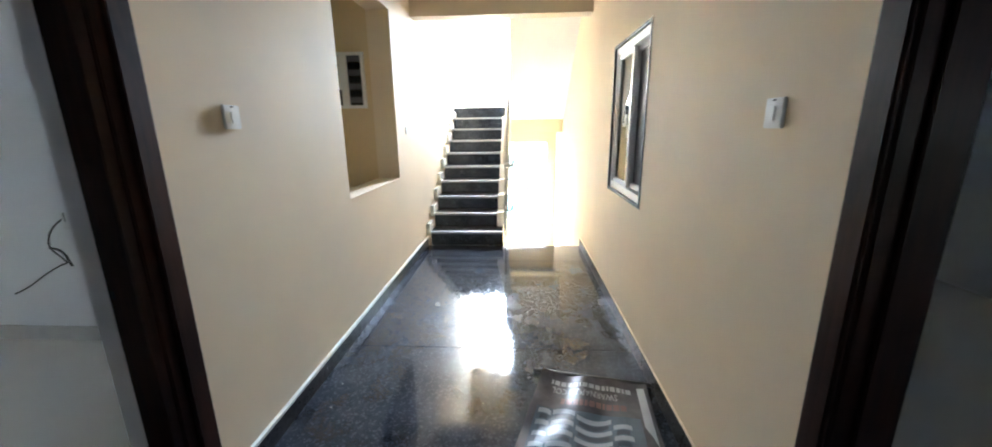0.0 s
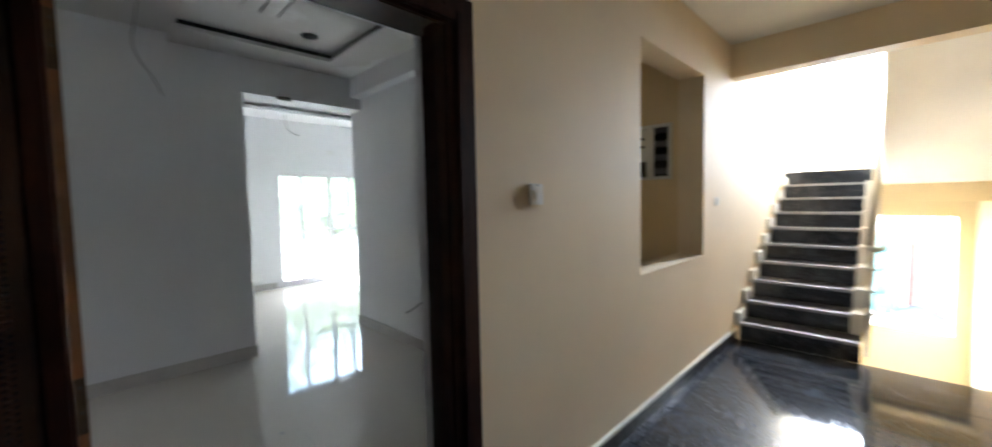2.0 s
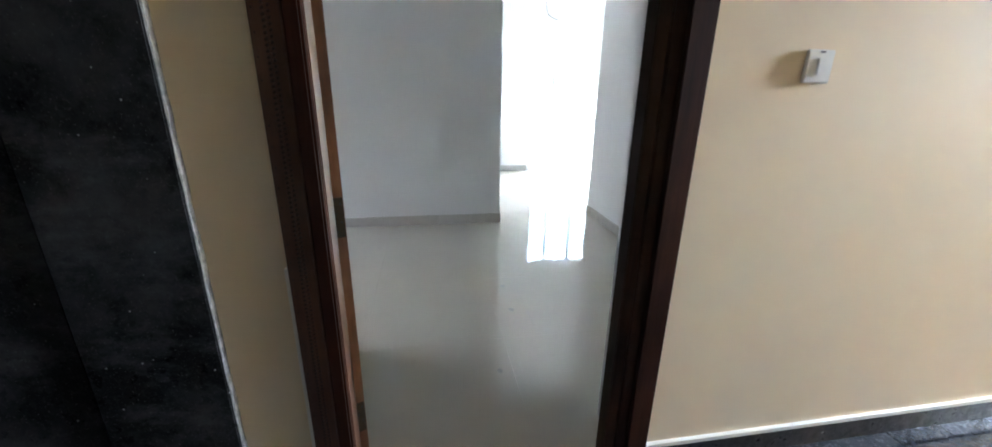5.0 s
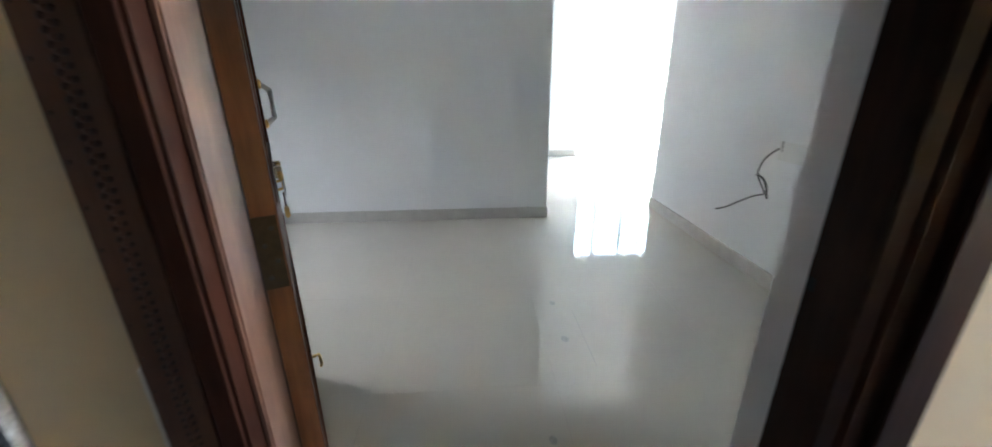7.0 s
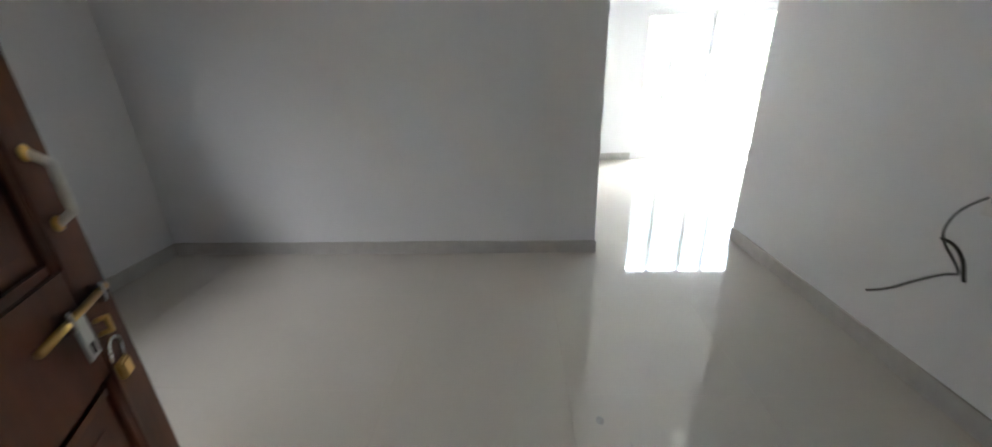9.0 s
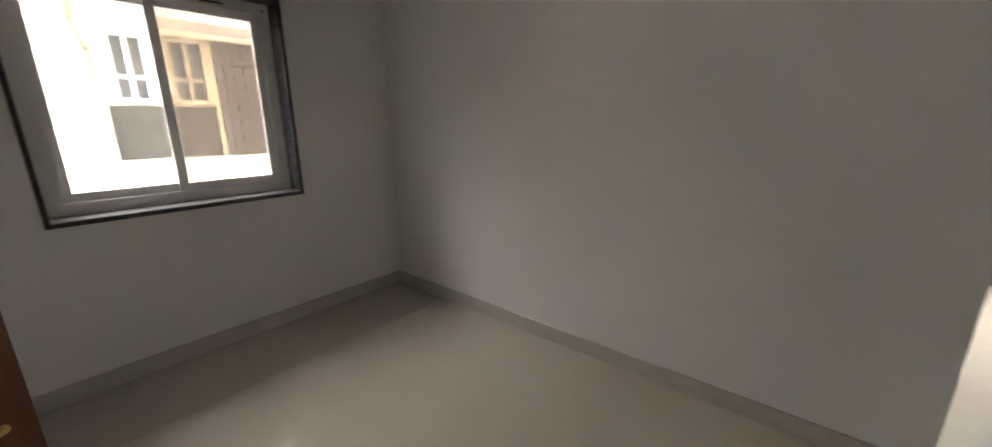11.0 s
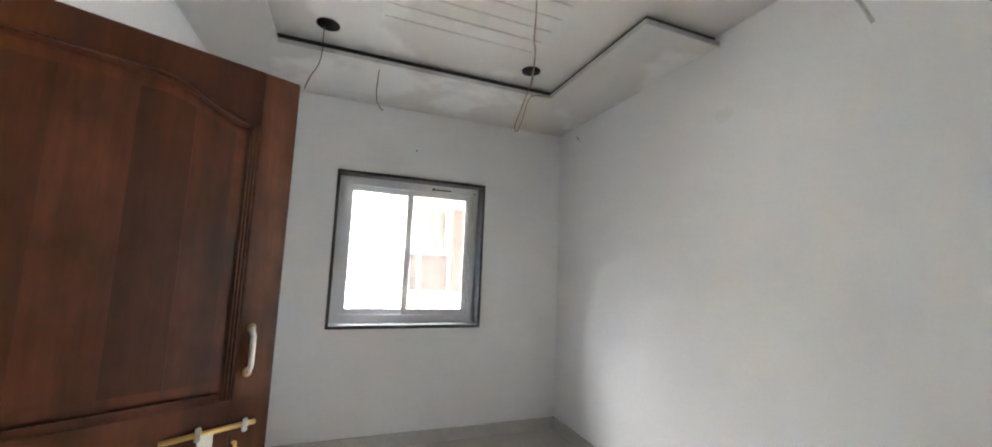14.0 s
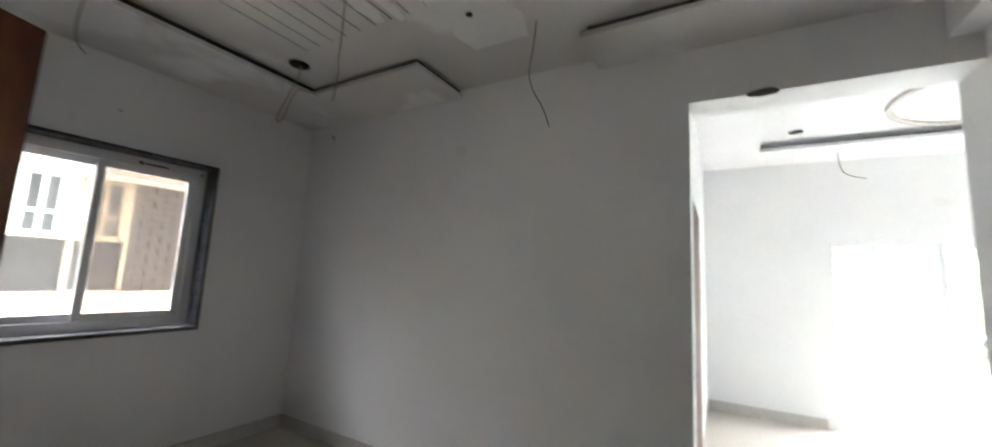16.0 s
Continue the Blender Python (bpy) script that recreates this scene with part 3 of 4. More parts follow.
def leaf_part(name, bm, mat, parent, label="", smooth=False):
    """A part of the leaf, drawn from hinge (x = 0) to free edge (x = LW); +y is the face with the bolt."""
    bmesh.ops.transform(bm, matrix=Matrix.Translation((LW, 0, 0)) @ Matrix.Diagonal((-1, 1, 1, 1)), verts=bm.verts[:])
    bmesh.ops.reverse_faces(bm, faces=bm.faces[:])
    return part(name, bm, mat, parent, label, smooth)


ST = 0.105
leaf_part("hinge_stile", boxes((0, 0, 0, ST, LT, LH), bevel=0.003), LEAF_WOOD, leaf)
leaf_part("lock_stile", boxes((LW - ST, 0, 0, LW, LT, LH), bevel=0.003), STILE_WOOD, leaf)
leaf_part("bottom_rail", boxes((ST, 0, 0, LW - ST, LT, 0.2), bevel=0.003), LEAF_WOOD, leaf)
leaf_part("lock_rail", boxes((ST, 0, 0.80, LW - ST, LT, 1.03), bevel=0.003), LEAF_WOOD, leaf)


def arch(x, base, rise):
    u = (x - ST) / (LW - 2 * ST)
    s = 1 - abs(2 * u - 1)
    return base + rise * (0.5 - 0.5 * math.cos(math.pi * min(1, s * 1.5)))


def arched(x0, x1, za, base, rise, y0, y1, upper=None, n=28):
    """A plate between y0 and y1 whose top (or, with upper, whose underside) follows the arch."""
    bm = bmesh.new()
    cols = []
    for k in range(n + 1):
        x = x0 + (x1 - x0) * k / n
        lo, hi = (arch(x, base, rise), upper) if upper else (za, arch(x, base, rise))
        cols.append([bm.verts.new((x, y, z)) for y in (y0, y1) for z in (lo, hi)])
    for a, b in zip(cols, cols[1:]):
        for i, j in ((0, 1), (1, 3), (3, 2), (2, 0)):
            bm.faces.new((a[i], a[j], b[j], b[i]))
    bm.faces.new((cols[0][0], cols[0][2], cols[0][3], cols[0][1]))
    bm.faces.new((cols[-1][0], cols[-1][1], cols[-1][3], cols[-1][2]))
    bmesh.ops.recalc_face_normals(bm, faces=bm.faces[:])
    return bm


leaf_part("top_rail", arched(ST, LW - ST, 0, 1.855, 0.085, 0, LT, upper=LH), LEAF_WOOD, leaf)
leaf_part("upper_panel", arched(ST, LW - ST, 1.03, 1.855, 0.085, LT / 2 - 0.010, LT / 2 + 0.010), LEAF_WOOD, leaf)
for s0, s1 in ((-0.002, LT / 2 - 0.006), (LT / 2 + 0.006, LT + 0.002)):
    cols = [ST + 0.06, 0.305, 0.43, 0.575, 0.70, LW - ST - 0.06]
    for xa, xb in zip(cols, cols[1:]):
        leaf_part("panel_plank", arched(xa + 0.0006, xb - 0.0006, 1.085, 1.805, 0.08, s0 + 0.008, s1 - 0.004 if s1 < LT else s1 - 0.008, n=10), LEAF_WOOD, leaf)
leaf_part("lower_panel", boxes((ST, LT / 2 - 0.010, 0.2, LW - ST, LT / 2 + 0.010, 0.80)), LEAF_WOOD, leaf)
leaf_part("lower_field", boxes((ST + 0.07, 0.006, 0.27, LW - ST - 0.07, LT - 0.006, 0.73), bevel=0.006), LEAF_WOOD, leaf)
for za, zb in ((1.03, 1.855), (0.2, 0.80)):
    for xa in (ST, LW - ST - 0.03):
        leaf_part("panel_moulding", boxes((xa, LT - 0.012, za, xa + 0.03, LT - 0.001, zb), bevel=0.003), LEAF_WOOD, leaf)
        for q in range(3):
            bm = bmesh.new()
            rod(bm, (xa + 0.006 + 0.009 * q, LT - 0.001, za + 0.004), (xa + 0.006 + 0.009 * q, LT - 0.001, zb - 0.004), 0.0035, 8)
            leaf_part("bead", bm, STILE_WOOD, leaf, "", True)
    leaf_part("panel_moulding", boxes((ST + 0.03, LT - 0.012, za, LW - ST - 0.03, LT + 0.003, za + 0.03), bevel=0.008), LEAF_WOOD, leaf)
leaf_part("panel_moulding", boxes((ST + 0.03, LT - 0.012, 0.77, LW - ST - 0.03, LT + 0.003, 0.80), bevel=0.008), LEAF_WOOD, leaf)
rail = [(ST + 0.015 + (LW - 2 * ST - 0.03) * k / 30, LT - 0.003, arch(ST + (LW - 2 * ST) * k / 30, 1.855, 0.085) - 0.012) for k in range(31)]
ARCH_R = 0.010


def arch_moulding():
    bm = bmesh.new()
    rings = []
    for p in rail:
        rings.append([bm.verts.new((p[0], LT - 0.012 + (ARCH_R + 0.004) * math.sin(math.pi * q / 6) * 1.1, p[2] + ARCH_R * math.cos(math.pi * q / 6))) for q in range(7)])
    for a, b in zip(rings, rings[1:]):
        for q in range(6):
            bm.faces.new((a[q], a[q + 1], b[q + 1], b[q]))
    bmesh.ops.recalc_face_normals(bm, faces=bm.faces[:])
    return bm


leaf_part("arch_moulding", arch_moulding(), LEAF_WOOD, leaf, "", True)
leaf_part("edge_strip", boxes((-0.004, 0.001, 0.0, 0.0, LT - 0.001, LH)), RAW_WOOD, leaf, "bare orange edge of the door")
leaf_part("edge_lipping", boxes((-0.005, -0.005, 0.0, 0.0, 0.0005, LH)), PALE_WOOD, leaf, "pale worn corner of the edge")


def along(pts, r, seg=8):
    """A round bar through points."""
    bm = bmesh.new()
    for a, b in zip(pts, pts[1:]):
        rod(bm, a, b, r, seg)
        bmesh.ops.create_uvsphere(bm, u_segments=seg, v_segments=6, radius=r, matrix=Matrix.Translation(b))
    return bm


OLD_HINGE = plain("tarnished_hinge_steel", (0.10, 0.07, 0.045), 0.45, 0.7, 0.3, 60)
F = LT  # face with the fittings
hx = LW - 0.072
handle = leaf_part("handle", along([(hx, F + 0.008, 1.105), (hx, F + 0.033, 1.125), (hx, F + 0.033, 1.212), (hx, F + 0.008, 1.232)], 0.0078, 10), WHITE_PLASTIC, leaf, "white pull handle with brass ends", True)
for z in (1.105, 1.232):
    bm = bmesh.new()
    bmesh.ops.create_uvsphere(bm, u_segments=12, v_segments=8, radius=0.0125, matrix=Matrix.Translation((hx, F + 0.006, z)) @ Matrix.Diagonal((1, 0.6, 1.2, 1)))
    leaf_part("handle_end", bm, BRASS, handle, "brass end", True)
bolt = leaf_part("sliding_bolt", along([(LW - 0.262, F + 0.016, 0.9545), (LW - 0.045, F + 0.016, 0.960)], 0.0075, 12), BRASS, leaf, "brass sliding bolt", True)
for x in (LW - 0.180, LW - 0.068):
    leaf_part("bolt_bracket", boxes((x - 0.008, F, 0.938, x + 0.008, F + 0.024, 0.978), bevel=0.003), CHROME, bolt, "chrome bracket")
hasp = boxes((LW - 0.180, F + 0.018, 0.872, LW - 0.144, F + 0.023, 0.958), bevel=0.002)
leaf_part("hasp", hasp, STEEL, bolt, "steel hasp plate")
leaf_part("hasp_slot", boxes((LW - 0.167, F + 0.0225, 0.882, LW - 0.156, F + 0.0242, 0.904)), DARK, bolt)
leaf_part("staple", along([(LW - 0.088, F, 0.908), (LW - 0.088, F + 0.02, 0.913), (LW - 0.088, F + 0.02, 0.883), (LW - 0.088, F, 0.878)], 0.005), BRASS, leaf, "brass staple", True)
lock = leaf_part("padlock", boxes((LW - 0.112, F + 0.008, 0.778, LW - 0.078, F + 0.024, 0.816), bevel=0.004), BRASS, leaf, "brass padlock hanging open")
pts = [(LW - 0.095 + 0.022 * math.cos(a), F + 0.016, 0.846 + 0.022 * math.sin(a)) for a in [math.pi * k / 8 for k in range(9)]]
leaf_part("shackle", along([(LW - 0.083, F + 0.016, 0.808)] + pts + [(LW - 0.122, F + 0.016, 0.830)], 0.0036), CHROME, lock, "chrome shackle", True)
for z in (0.24, 0.982, 1.76):
    leaf_part("hinge", boxes((-0.0065, -0.006, z - 0.062, -0.004, LT - 0.003, z + 0.062)), OLD_HINGE, leaf, "dark tarnished butt hinge")
    for q in range(4):
        bm = bmesh.new()
        rod(bm, (-0.0063, 0.012 + 0.014 * (q % 2), z - 0.042 + 0.028 * q), (-0.0073, 0.012 + 0.014 * (q % 2), z - 0.042 + 0.028 * q), 0.004, 8)
        leaf_part("screw", bm, WIRE_DARK, leaf)
leaf_part("tower_bolt", along([(LW - 0.05, F + 0.004, 0.135), (LW - 0.03, F + 0.03, 0.125), (LW - 0.02, F + 0.034, 0.07), (LW - 0.025, F + 0.03, 0.06)], 0.006), BRASS, leaf, "brass catch", True)

# far room's side door, seen edge on
sd = thing("door", "brown wooden door closed in a white frame", "door", "", (-3.66, FY0 - 0.07, 0))
part("leaf", boxes((-0.84, 0.03, 0.01, 0, 0.086, 2.0), bevel=0.003), LEAF_WOOD, sd)
part("frame", boxes((-0.89, -0.05, 0, -0.845, 0.074, 2.05), (0.005, -0.05, 0, 0.06, 0.074, 2.05), (-0.845, -0.05, 2.005, 0.005, 0.074, 2.05)), UPVC, sd, "white painted frame")


# ---- windows ----
def window_hall():
    st = thing("window_1", "white sliding window in a black granite surround", "window")
    tagged(st, kind="structure")
    t = 0.022
    part("surround_side", boxes((WX0, HY0 - 0.21, WZ0, WX0 + t, HY0 + 0.008, WZ1)), SURROUND, st, "black granite surround")
    part("surround_side", boxes((WX1 - t, HY0 - 0.21, WZ0, WX1, HY0 + 0.008, WZ1)), SURROUND, st, "black granite surround")
    part("surround_head", boxes((WX0 + t, HY0 - 0.21, WZ1 - t, WX1 - t, HY0 + 0.008, WZ1)), SURROUND, st, "black granite surround")
    part("window_sill", boxes((WX0 + t, HY0 - 0.21, WZ0, WX1 - t, HY0 + 0.012, WZ0 + t)), SURROUND, st, "black granite sill")
    part("sill_strip", boxes((WX0 + t, HY0 - 0.135, WZ0 + t, WX1 - t, HY0 + 0.006, WZ0 + t + 0.006)), NOSING, st, "grey sill top")
    xa, xb, za, zb = WX0 + t, WX1 - t, WZ0 + t + 0.006, WZ1 - t
    y0, y1 = HY0 - 0.20, HY0 - 0.135
    fr = 0.066
    part("window_frame", boxes((xa, y0, za, xa + fr, y1, zb), (xb - fr, y0, za, xb, y1, zb), (xa + fr, y0, za, xb - fr, y1, za + fr), (xa + fr, y0, zb - fr, xb - fr, y1, zb)), UPVC, st)
    mid = (xa + xb) / 2 + 0.01
    for k, (p, q, d) in enumerate(((xa + fr, mid + 0.03, 0.018), (mid - 0.03, xb - fr, 0.05))):
        s = 0.046
        yy = y1 - d
        sash = part("sash", boxes((p, yy - 0.025, za + fr, p + s, yy, zb - fr), (q - s, yy - 0.025, za + fr, q, yy, zb - fr), (p + s, yy - 0.025, za + fr, q - s, yy, za + fr + s), (p + s, yy - 0.025, zb - fr - s, q - s, yy, zb - fr)), UPVC, st)
        pane = part("pane", boxes((p + s, yy - 0.015, za + fr + s, q - s, yy - 0.011, zb - fr - s)), (BRONZE, GLASS)[k], sash, ("bronze tinted glass", "clear glass")[k])
        pane.visible_shadow = False
    part("maker_label", boxes((xa + 0.26, y1, zb - 0.045, xa + 0.40, y1 + 0.0015, zb - 0.034)), DARK, st, "dark printed label")
    part("maker_dot", boxes((xa + 0.41, y1, zb - 0.05, xa + 0.435, y1 + 0.0015, zb - 0.028)), DARK, st, "dark printed dot")
    part("keyhole", boxes((xa + 0.03, y1, zb - 0.05, xa + 0.042, y1 + 0.003, zb - 0.035)), DARK, st)


window_hall()


def window_corridor():
    st = thing("window_2", "white sliding window with a tinted pane and a grey mesh, in a dark trim", "window")
    tagged(st, kind="structure")
    t = 0.02
    x0, x1 = W - 0.006, W + 0.10
    part("trim", boxes((x0, CW0, CWZ0, x1, CW0 + t, CWZ1), (x0, CW1 - t, CWZ0, x1, CW1, CWZ1), (x0, CW0 + t, CWZ0, x1, CW1 - t, CWZ0 + t), (x0, CW0 + t, CWZ1 - t, x1, CW1 - t, CWZ1)), BLACK_STONE, st, "dark granite trim")
    ya, yb, za, zb = CW0 + t, CW1 - t, CWZ0 + t, CWZ1 - t
    f = 0.05
    part("window_frame", boxes((W + 0.01, ya, za, W + 0.09, ya + f, zb), (W + 0.01, yb - f, za, W + 0.09, yb, zb), (W + 0.01, ya + f, za, W + 0.09, yb - f, za + f), (W + 0.01, ya + f, zb - f, W + 0.09, yb - f, zb)), UPVC, st)
    mid = (ya + yb) / 2
    for p, q, x, m, lab in ((mid - 0.02, yb - f, W + 0.02, TINT, "tinted glass"), (ya + f, mid + 0.02, W + 0.055, MESH_GREY, "grey insect mesh")):
        s = 0.035
        sash = part("sash", boxes((x, p, za + f, x + 0.028, p + s, zb - f), (x, q - s, za + f, x + 0.028, q, zb - f), (x, p + s, za + f, x + 0.028, q - s, za + f + s), (x, p + s, zb - f - s, x + 0.028, q - s, zb - f)), UPVC, st)
        part("pane", boxes((x + 0.012, p + s, za + f + s, x + 0.016, q - s, zb - f - s)), m, sash, lab)


window_corridor()


def balcony_door():
    st = thing("window_3", "wide white glazed balcony door with thin bars", "balcony door")
    tagged(st, kind="structure")
    x0, x1 = FX - 0.12, FX - 0.03
    f = 0.05
    part("window_frame", boxes((x0, BY0, 0.0, x1, BY0 + f, BZ1), (x0, BY1 - f, 0, x1, BY1, BZ1), (x0, BY0 + f, BZ1 - f, x1, BY1 - f, BZ1), (x0, BY0 + f, 0, x1, BY1 - f, 0.04)), UPVC, st)
    cuts = [BY0 + f, 2.93, 3.445, 3.80, 4.35, BY1 - f]
    for k, (p, q) in enumerate(zip(cuts, cuts[1:])):
        s = 0.035 if k % 2 else 0.025
        x = x1 - 0.045 - 0.02 * (k % 2)
        bars = [(x, p, 0.04, x + 0.03, p + s, BZ1 - f), (x, q - s, 0.04, x + 0.03, q, BZ1 - f), (x, p + s, 0.04, x + 0.03, q - s, 0.09), (x, p + s, BZ1 - f - 0.04, x + 0.03, q - s, BZ1 - f)]
        if k:
            bars.append((x, p + s, 0.93, x + 0.03, q - s, 0.965))
        sash = part("sash", boxes(*bars), UPVC, st)
        pane = part("pane", boxes((x + 0.012, p + s, 0.09, x + 0.016, q - s, BZ1 - f - 0.04)), HAZY, sash, "glass tinted and veiled against the glare outside")
        pane.visible_shadow = False


balcony_door()

# louvred ventilator in the recess
lv = thing("ventilator", "white framed louvred ventilator with a paper notice", "ventilator")
x0, x1, z0, z1, y = -0.64, -0.25, 1.57, 2.04, N1
part("frame", boxes((x0, y - 0.03, z0, x0 + 0.025, y, z1), (x1 - 0.025, y - 0.03, z0, x1, y, z1), (x0 + 0.025, y - 0.03, z0, x1 - 0.025, y, z0 + 0.025), (x0 + 0.025, y - 0.03, z1 - 0.025, x1 - 0.025, y, z1), (-0.46, y - 0.03, z0 + 0.025, -0.40, y, z1 - 0.025)), WHITE_PLASTIC, lv)
part("back", boxes((x0 + 0.025, y - 0.004, z0 + 0.025, x1 - 0.025, y - 0.001, z1 - 0.025)), DARK, lv)
for k in range(7):
    zz = z0 + 0.05 + k * 0.058
    bm = boxes((-0.40, y - 0.012, zz - 0.003, x1 - 0.025, y - 0.008, zz + 0.045))
    part("slat", bm, TINT if k % 2 else MESH_GREY, lv, "dark glass louvre")
part("notice", boxes((x0 + 0.03, y - 0.02, z0 + 0.16, -0.465, y - 0.018, z1 - 0.03)), WHITE_PLASTIC, lv, "white paper notice")
for k in range(2):
    part("notice_line", boxes((x0 + 0.04, y - 0.0215, z1 - 0.12 - 0.07 * k, -0.48, y - 0.0205, z1 - 0.10 - 0.07 * k)), MESH_GREY, lv)


# ---- fittings on the corridor walls ----
def switch(at, turn, group):
    th = thing("light_switch", "white plastic light switch on the cream wall", "light switch", group, at, turn)
    part("plate", boxes((-0.001, -0.044, -0.045, 0.011, 0.044, 0.045), bevel=0.003), WHITE_PLASTIC, th)
    part("rocker", boxes((0.011, -0.012, -0.024, 0.0165, 0.012, 0.022), bevel=0.002), WHITE_PLASTIC, th)
    part("indicator", boxes((0.011, -0.008, 0.036, 0.0125, 0.008, 0.041)), WIRE_DARK, th)
    return th


sw = switch((0, 1.75, 1.44), 0, "corridor switches")
copy_thing(sw, pose(W, 1.434, 1.42, 0, 0, 180) @ Matrix.Scale(0.93, 4))
bell = thing("wall_socket", "small white wall plate on the cream wall", "socket", "", (0, 4.19, 1.37), 0)
part("plate", boxes((-0.001, -0.035, -0.035, 0.006, 0.035, 0.035), bevel=0.002), WHITE_PLASTIC, bell)
# granite cladding beside the entrance
clad = thing("granite_panel", "black granite cladding slab with chipped dusty edges", "cladding")
part("slab", boxes((0, -0.27, 0, 0.026, 0.055, 2.5), bevel=0.003), CLADDING, clad)
part("slab", boxes((0, -1.3, 0, 0.018, -0.275, 2.5), bevel=0.003), CLADDING, clad)
bm = bmesh.new()
lines = []
for k in range(181):
    z = 2.5 * k / 180
    w = 0.0585 + 0.0035 * noise.noise((3.1, 0, z * 9)) + 0.002 * noise.noise((7.7, 0, z * 40))
    h = 0.017 + 0.004 * noise.noise((1.3, 5.0, z * 14))
    lines.append([bm.verts.new(p) for p in ((0, w, z), (h, w - 0.0008, z), (h + 0.002, 0.0551, z))])
for a, b in zip(lines, lines[1:]):
    for q in range(2):
        bm.faces.new((a[q], a[q + 1], b[q + 1], b[q]))
bmesh.ops.recalc_face_normals(bm, faces=bm.faces[:])
part("edge", bm, EDGE_PLASTER, clad, "rough grey plaster edge")

# ---- poster lying on the corridor floor ----
bm = bmesh.new()
nu, nv = 22, 16
p00, p10, p01, p11 = Vector((1.25, 2.25, 0)), Vector((1.80, 2.15, 0)), Vector((1.02, 1.42, 0)), Vector((1.72, 1.38, 0))
grid = []
for j in range(nv + 1):
    row = []
    for i in range(nu + 1):
        u, v = i / nu, j / nv
        p = p00 * (1 - u) * (1 - v) + p10 * u * (1 - v) + p01 * (1 - u) * v + p11 * u * v
        z = 0.012 + 0.016 * noise.noise((u * 5, v * 4, 0.3)) + 0.03 * max(0, 0.12 - u) * 6 * (1 - v) + 0.02 * max(0, 0.15 - v) * 5
        row.append(bm.verts.new((p.x, p.y, max(0.004, z))))
    grid.append(row)
for j in range(nv):
    for i in range(nu):
        bm.faces.new((grid[j][i], grid[j + 1][i], grid[j + 1][i + 1], grid[j][i + 1]))
m, n, l, b = material("printed_flex", 0.28)
k = noise_node(n, l, 7, 4, 0.6)
r = ramp(n, l, k.outputs["Fac"], [(0.35, (0.035, 0.03, 0.03)), (0.65, (0.11, 0.10, 0.10))])
l.new(r.outputs["Color"], b.inputs["Base Color"])
banner = thing("poster", "crumpled dark printed flex poster lying on the granite floor", "poster")
part("sheet", bm, m, banner, "", True)


def on_sheet(u, v):
    p = p00 * (1 - u) * (1 - v) + p10 * u * (1 - v) + p01 * (1 - u) * v + p11 * u * v
    z = 0.012 + 0.016 * noise.noise((u * 5, v * 4, 0.3)) + 0.03 * max(0, 0.12 - u) * 6 * (1 - v) + 0.02 * max(0, 0.15 - v) * 5
    return Vector((p.x, p.y, max(0.004, z) + 0.0025))


def strip(name, u0, v0, u1, v1, mat, nseg=6):
    bm = bmesh.new()
    top = [bm.verts.new(on_sheet(u0 + (u1 - u0) * k / nseg, v0)) for k in range(nseg + 1)]
    bot = [bm.verts.new(on_sheet(u0 + (u1 - u0) * k / nseg, v1)) for k in range(nseg + 1)]
    for k in range(nseg):
        bm.faces.new((bot[k], bot[k + 1], top[k + 1], top[k]))
    part(name, bm, mat, banner)


PRINT_WHITE = plain("print_white", (0.42, 0.42, 0.42), 0.35)
PRINT_RED = plain("print_dull_red", (0.20, 0.10, 0.085), 0.35)


def band(name, u0, u1, v, h, sag, mat, nseg=10):
    """A printed band across the sheet, bowed by sag."""
    bm = bmesh.new()
    rows = []
    for k in range(nseg + 1):
        q = k / nseg
        d = sag * 4 * q * (1 - q)
        rows.append([bm.verts.new(on_sheet(u0 + (u1 - u0) * q, min(0.99, v + d + e)) + Vector((0, 0, LIFT[mat.name]))) for e in (0, h)])
    for a, b in zip(rows, rows[1:]):
        bm.faces.new((a[1], b[1], b[0], a[0]))
    part(name, bm, mat, banner)


PRINT_GROUND = plain("print_slate_blue", (0.10, 0.13, 0.16), 0.3, 0, 0.5, 6)
PRINT_PALE = plain("print_pale_grey", (0.36, 0.38, 0.40), 0.3, 0, 0.3, 9)
PRINT_DEEP = plain("print_deep_grey", (0.04, 0.05, 0.06), 0.3)
LIFT = {"print_deep_grey": 0.0005, "print_slate_blue": -0.001, "print_pale_grey": 0.001, "print_white": 0.001}
for k in range(8):
    band("print_sky", 0.06, 0.88, 0.34 + 0.08 * k, 0.08, 0.0, PRINT_GROUND, 14)
for ua, ub, va, sag in ((0.08, 0.18, 0.36, -0.012), (0.195, 0.37, 0.35, -0.02), (0.385, 0.65, 0.37, 0.03), (0.665, 0.80, 0.42, -0.012)):
    for j in range(7):
        v = va + 0.088 * j
        if v < 0.9:
            band("print_storey", ua, ub, v, 0.036, sag, PRINT_PALE)
            band("print_windows", ua + 0.02, ub - 0.02, v + 0.042, 0.034, sag, PRINT_DEEP)
for row, (v, h, mat) in enumerate(((0.07, 0.04, PRINT_WHITE), (0.235, 0.055, PRINT_RED))):
    u = 0.12 if row < 1 else 0.24
    while u < (0.84 if row < 1 else 0.74):
        wd = 0.018 + 0.03 * ((math.sin(u * 97 + row * 5) + 1) / 2)
        strip("print_bar", u, v, u + wd, v + h, mat, 2)
        u += wd + 0.012
# the line of the address that can be read
fc = bpy.data.curves.new("print_words", "FONT")
fc.body = "SWARNAPURI COL"
tmp = bpy.data.objects.new("print_words", fc)
me = bpy.data.meshes.new_from_object(tmp)
bpy.data.objects.remove(tmp)
xs = max(v.co.x for v in me.vertices)
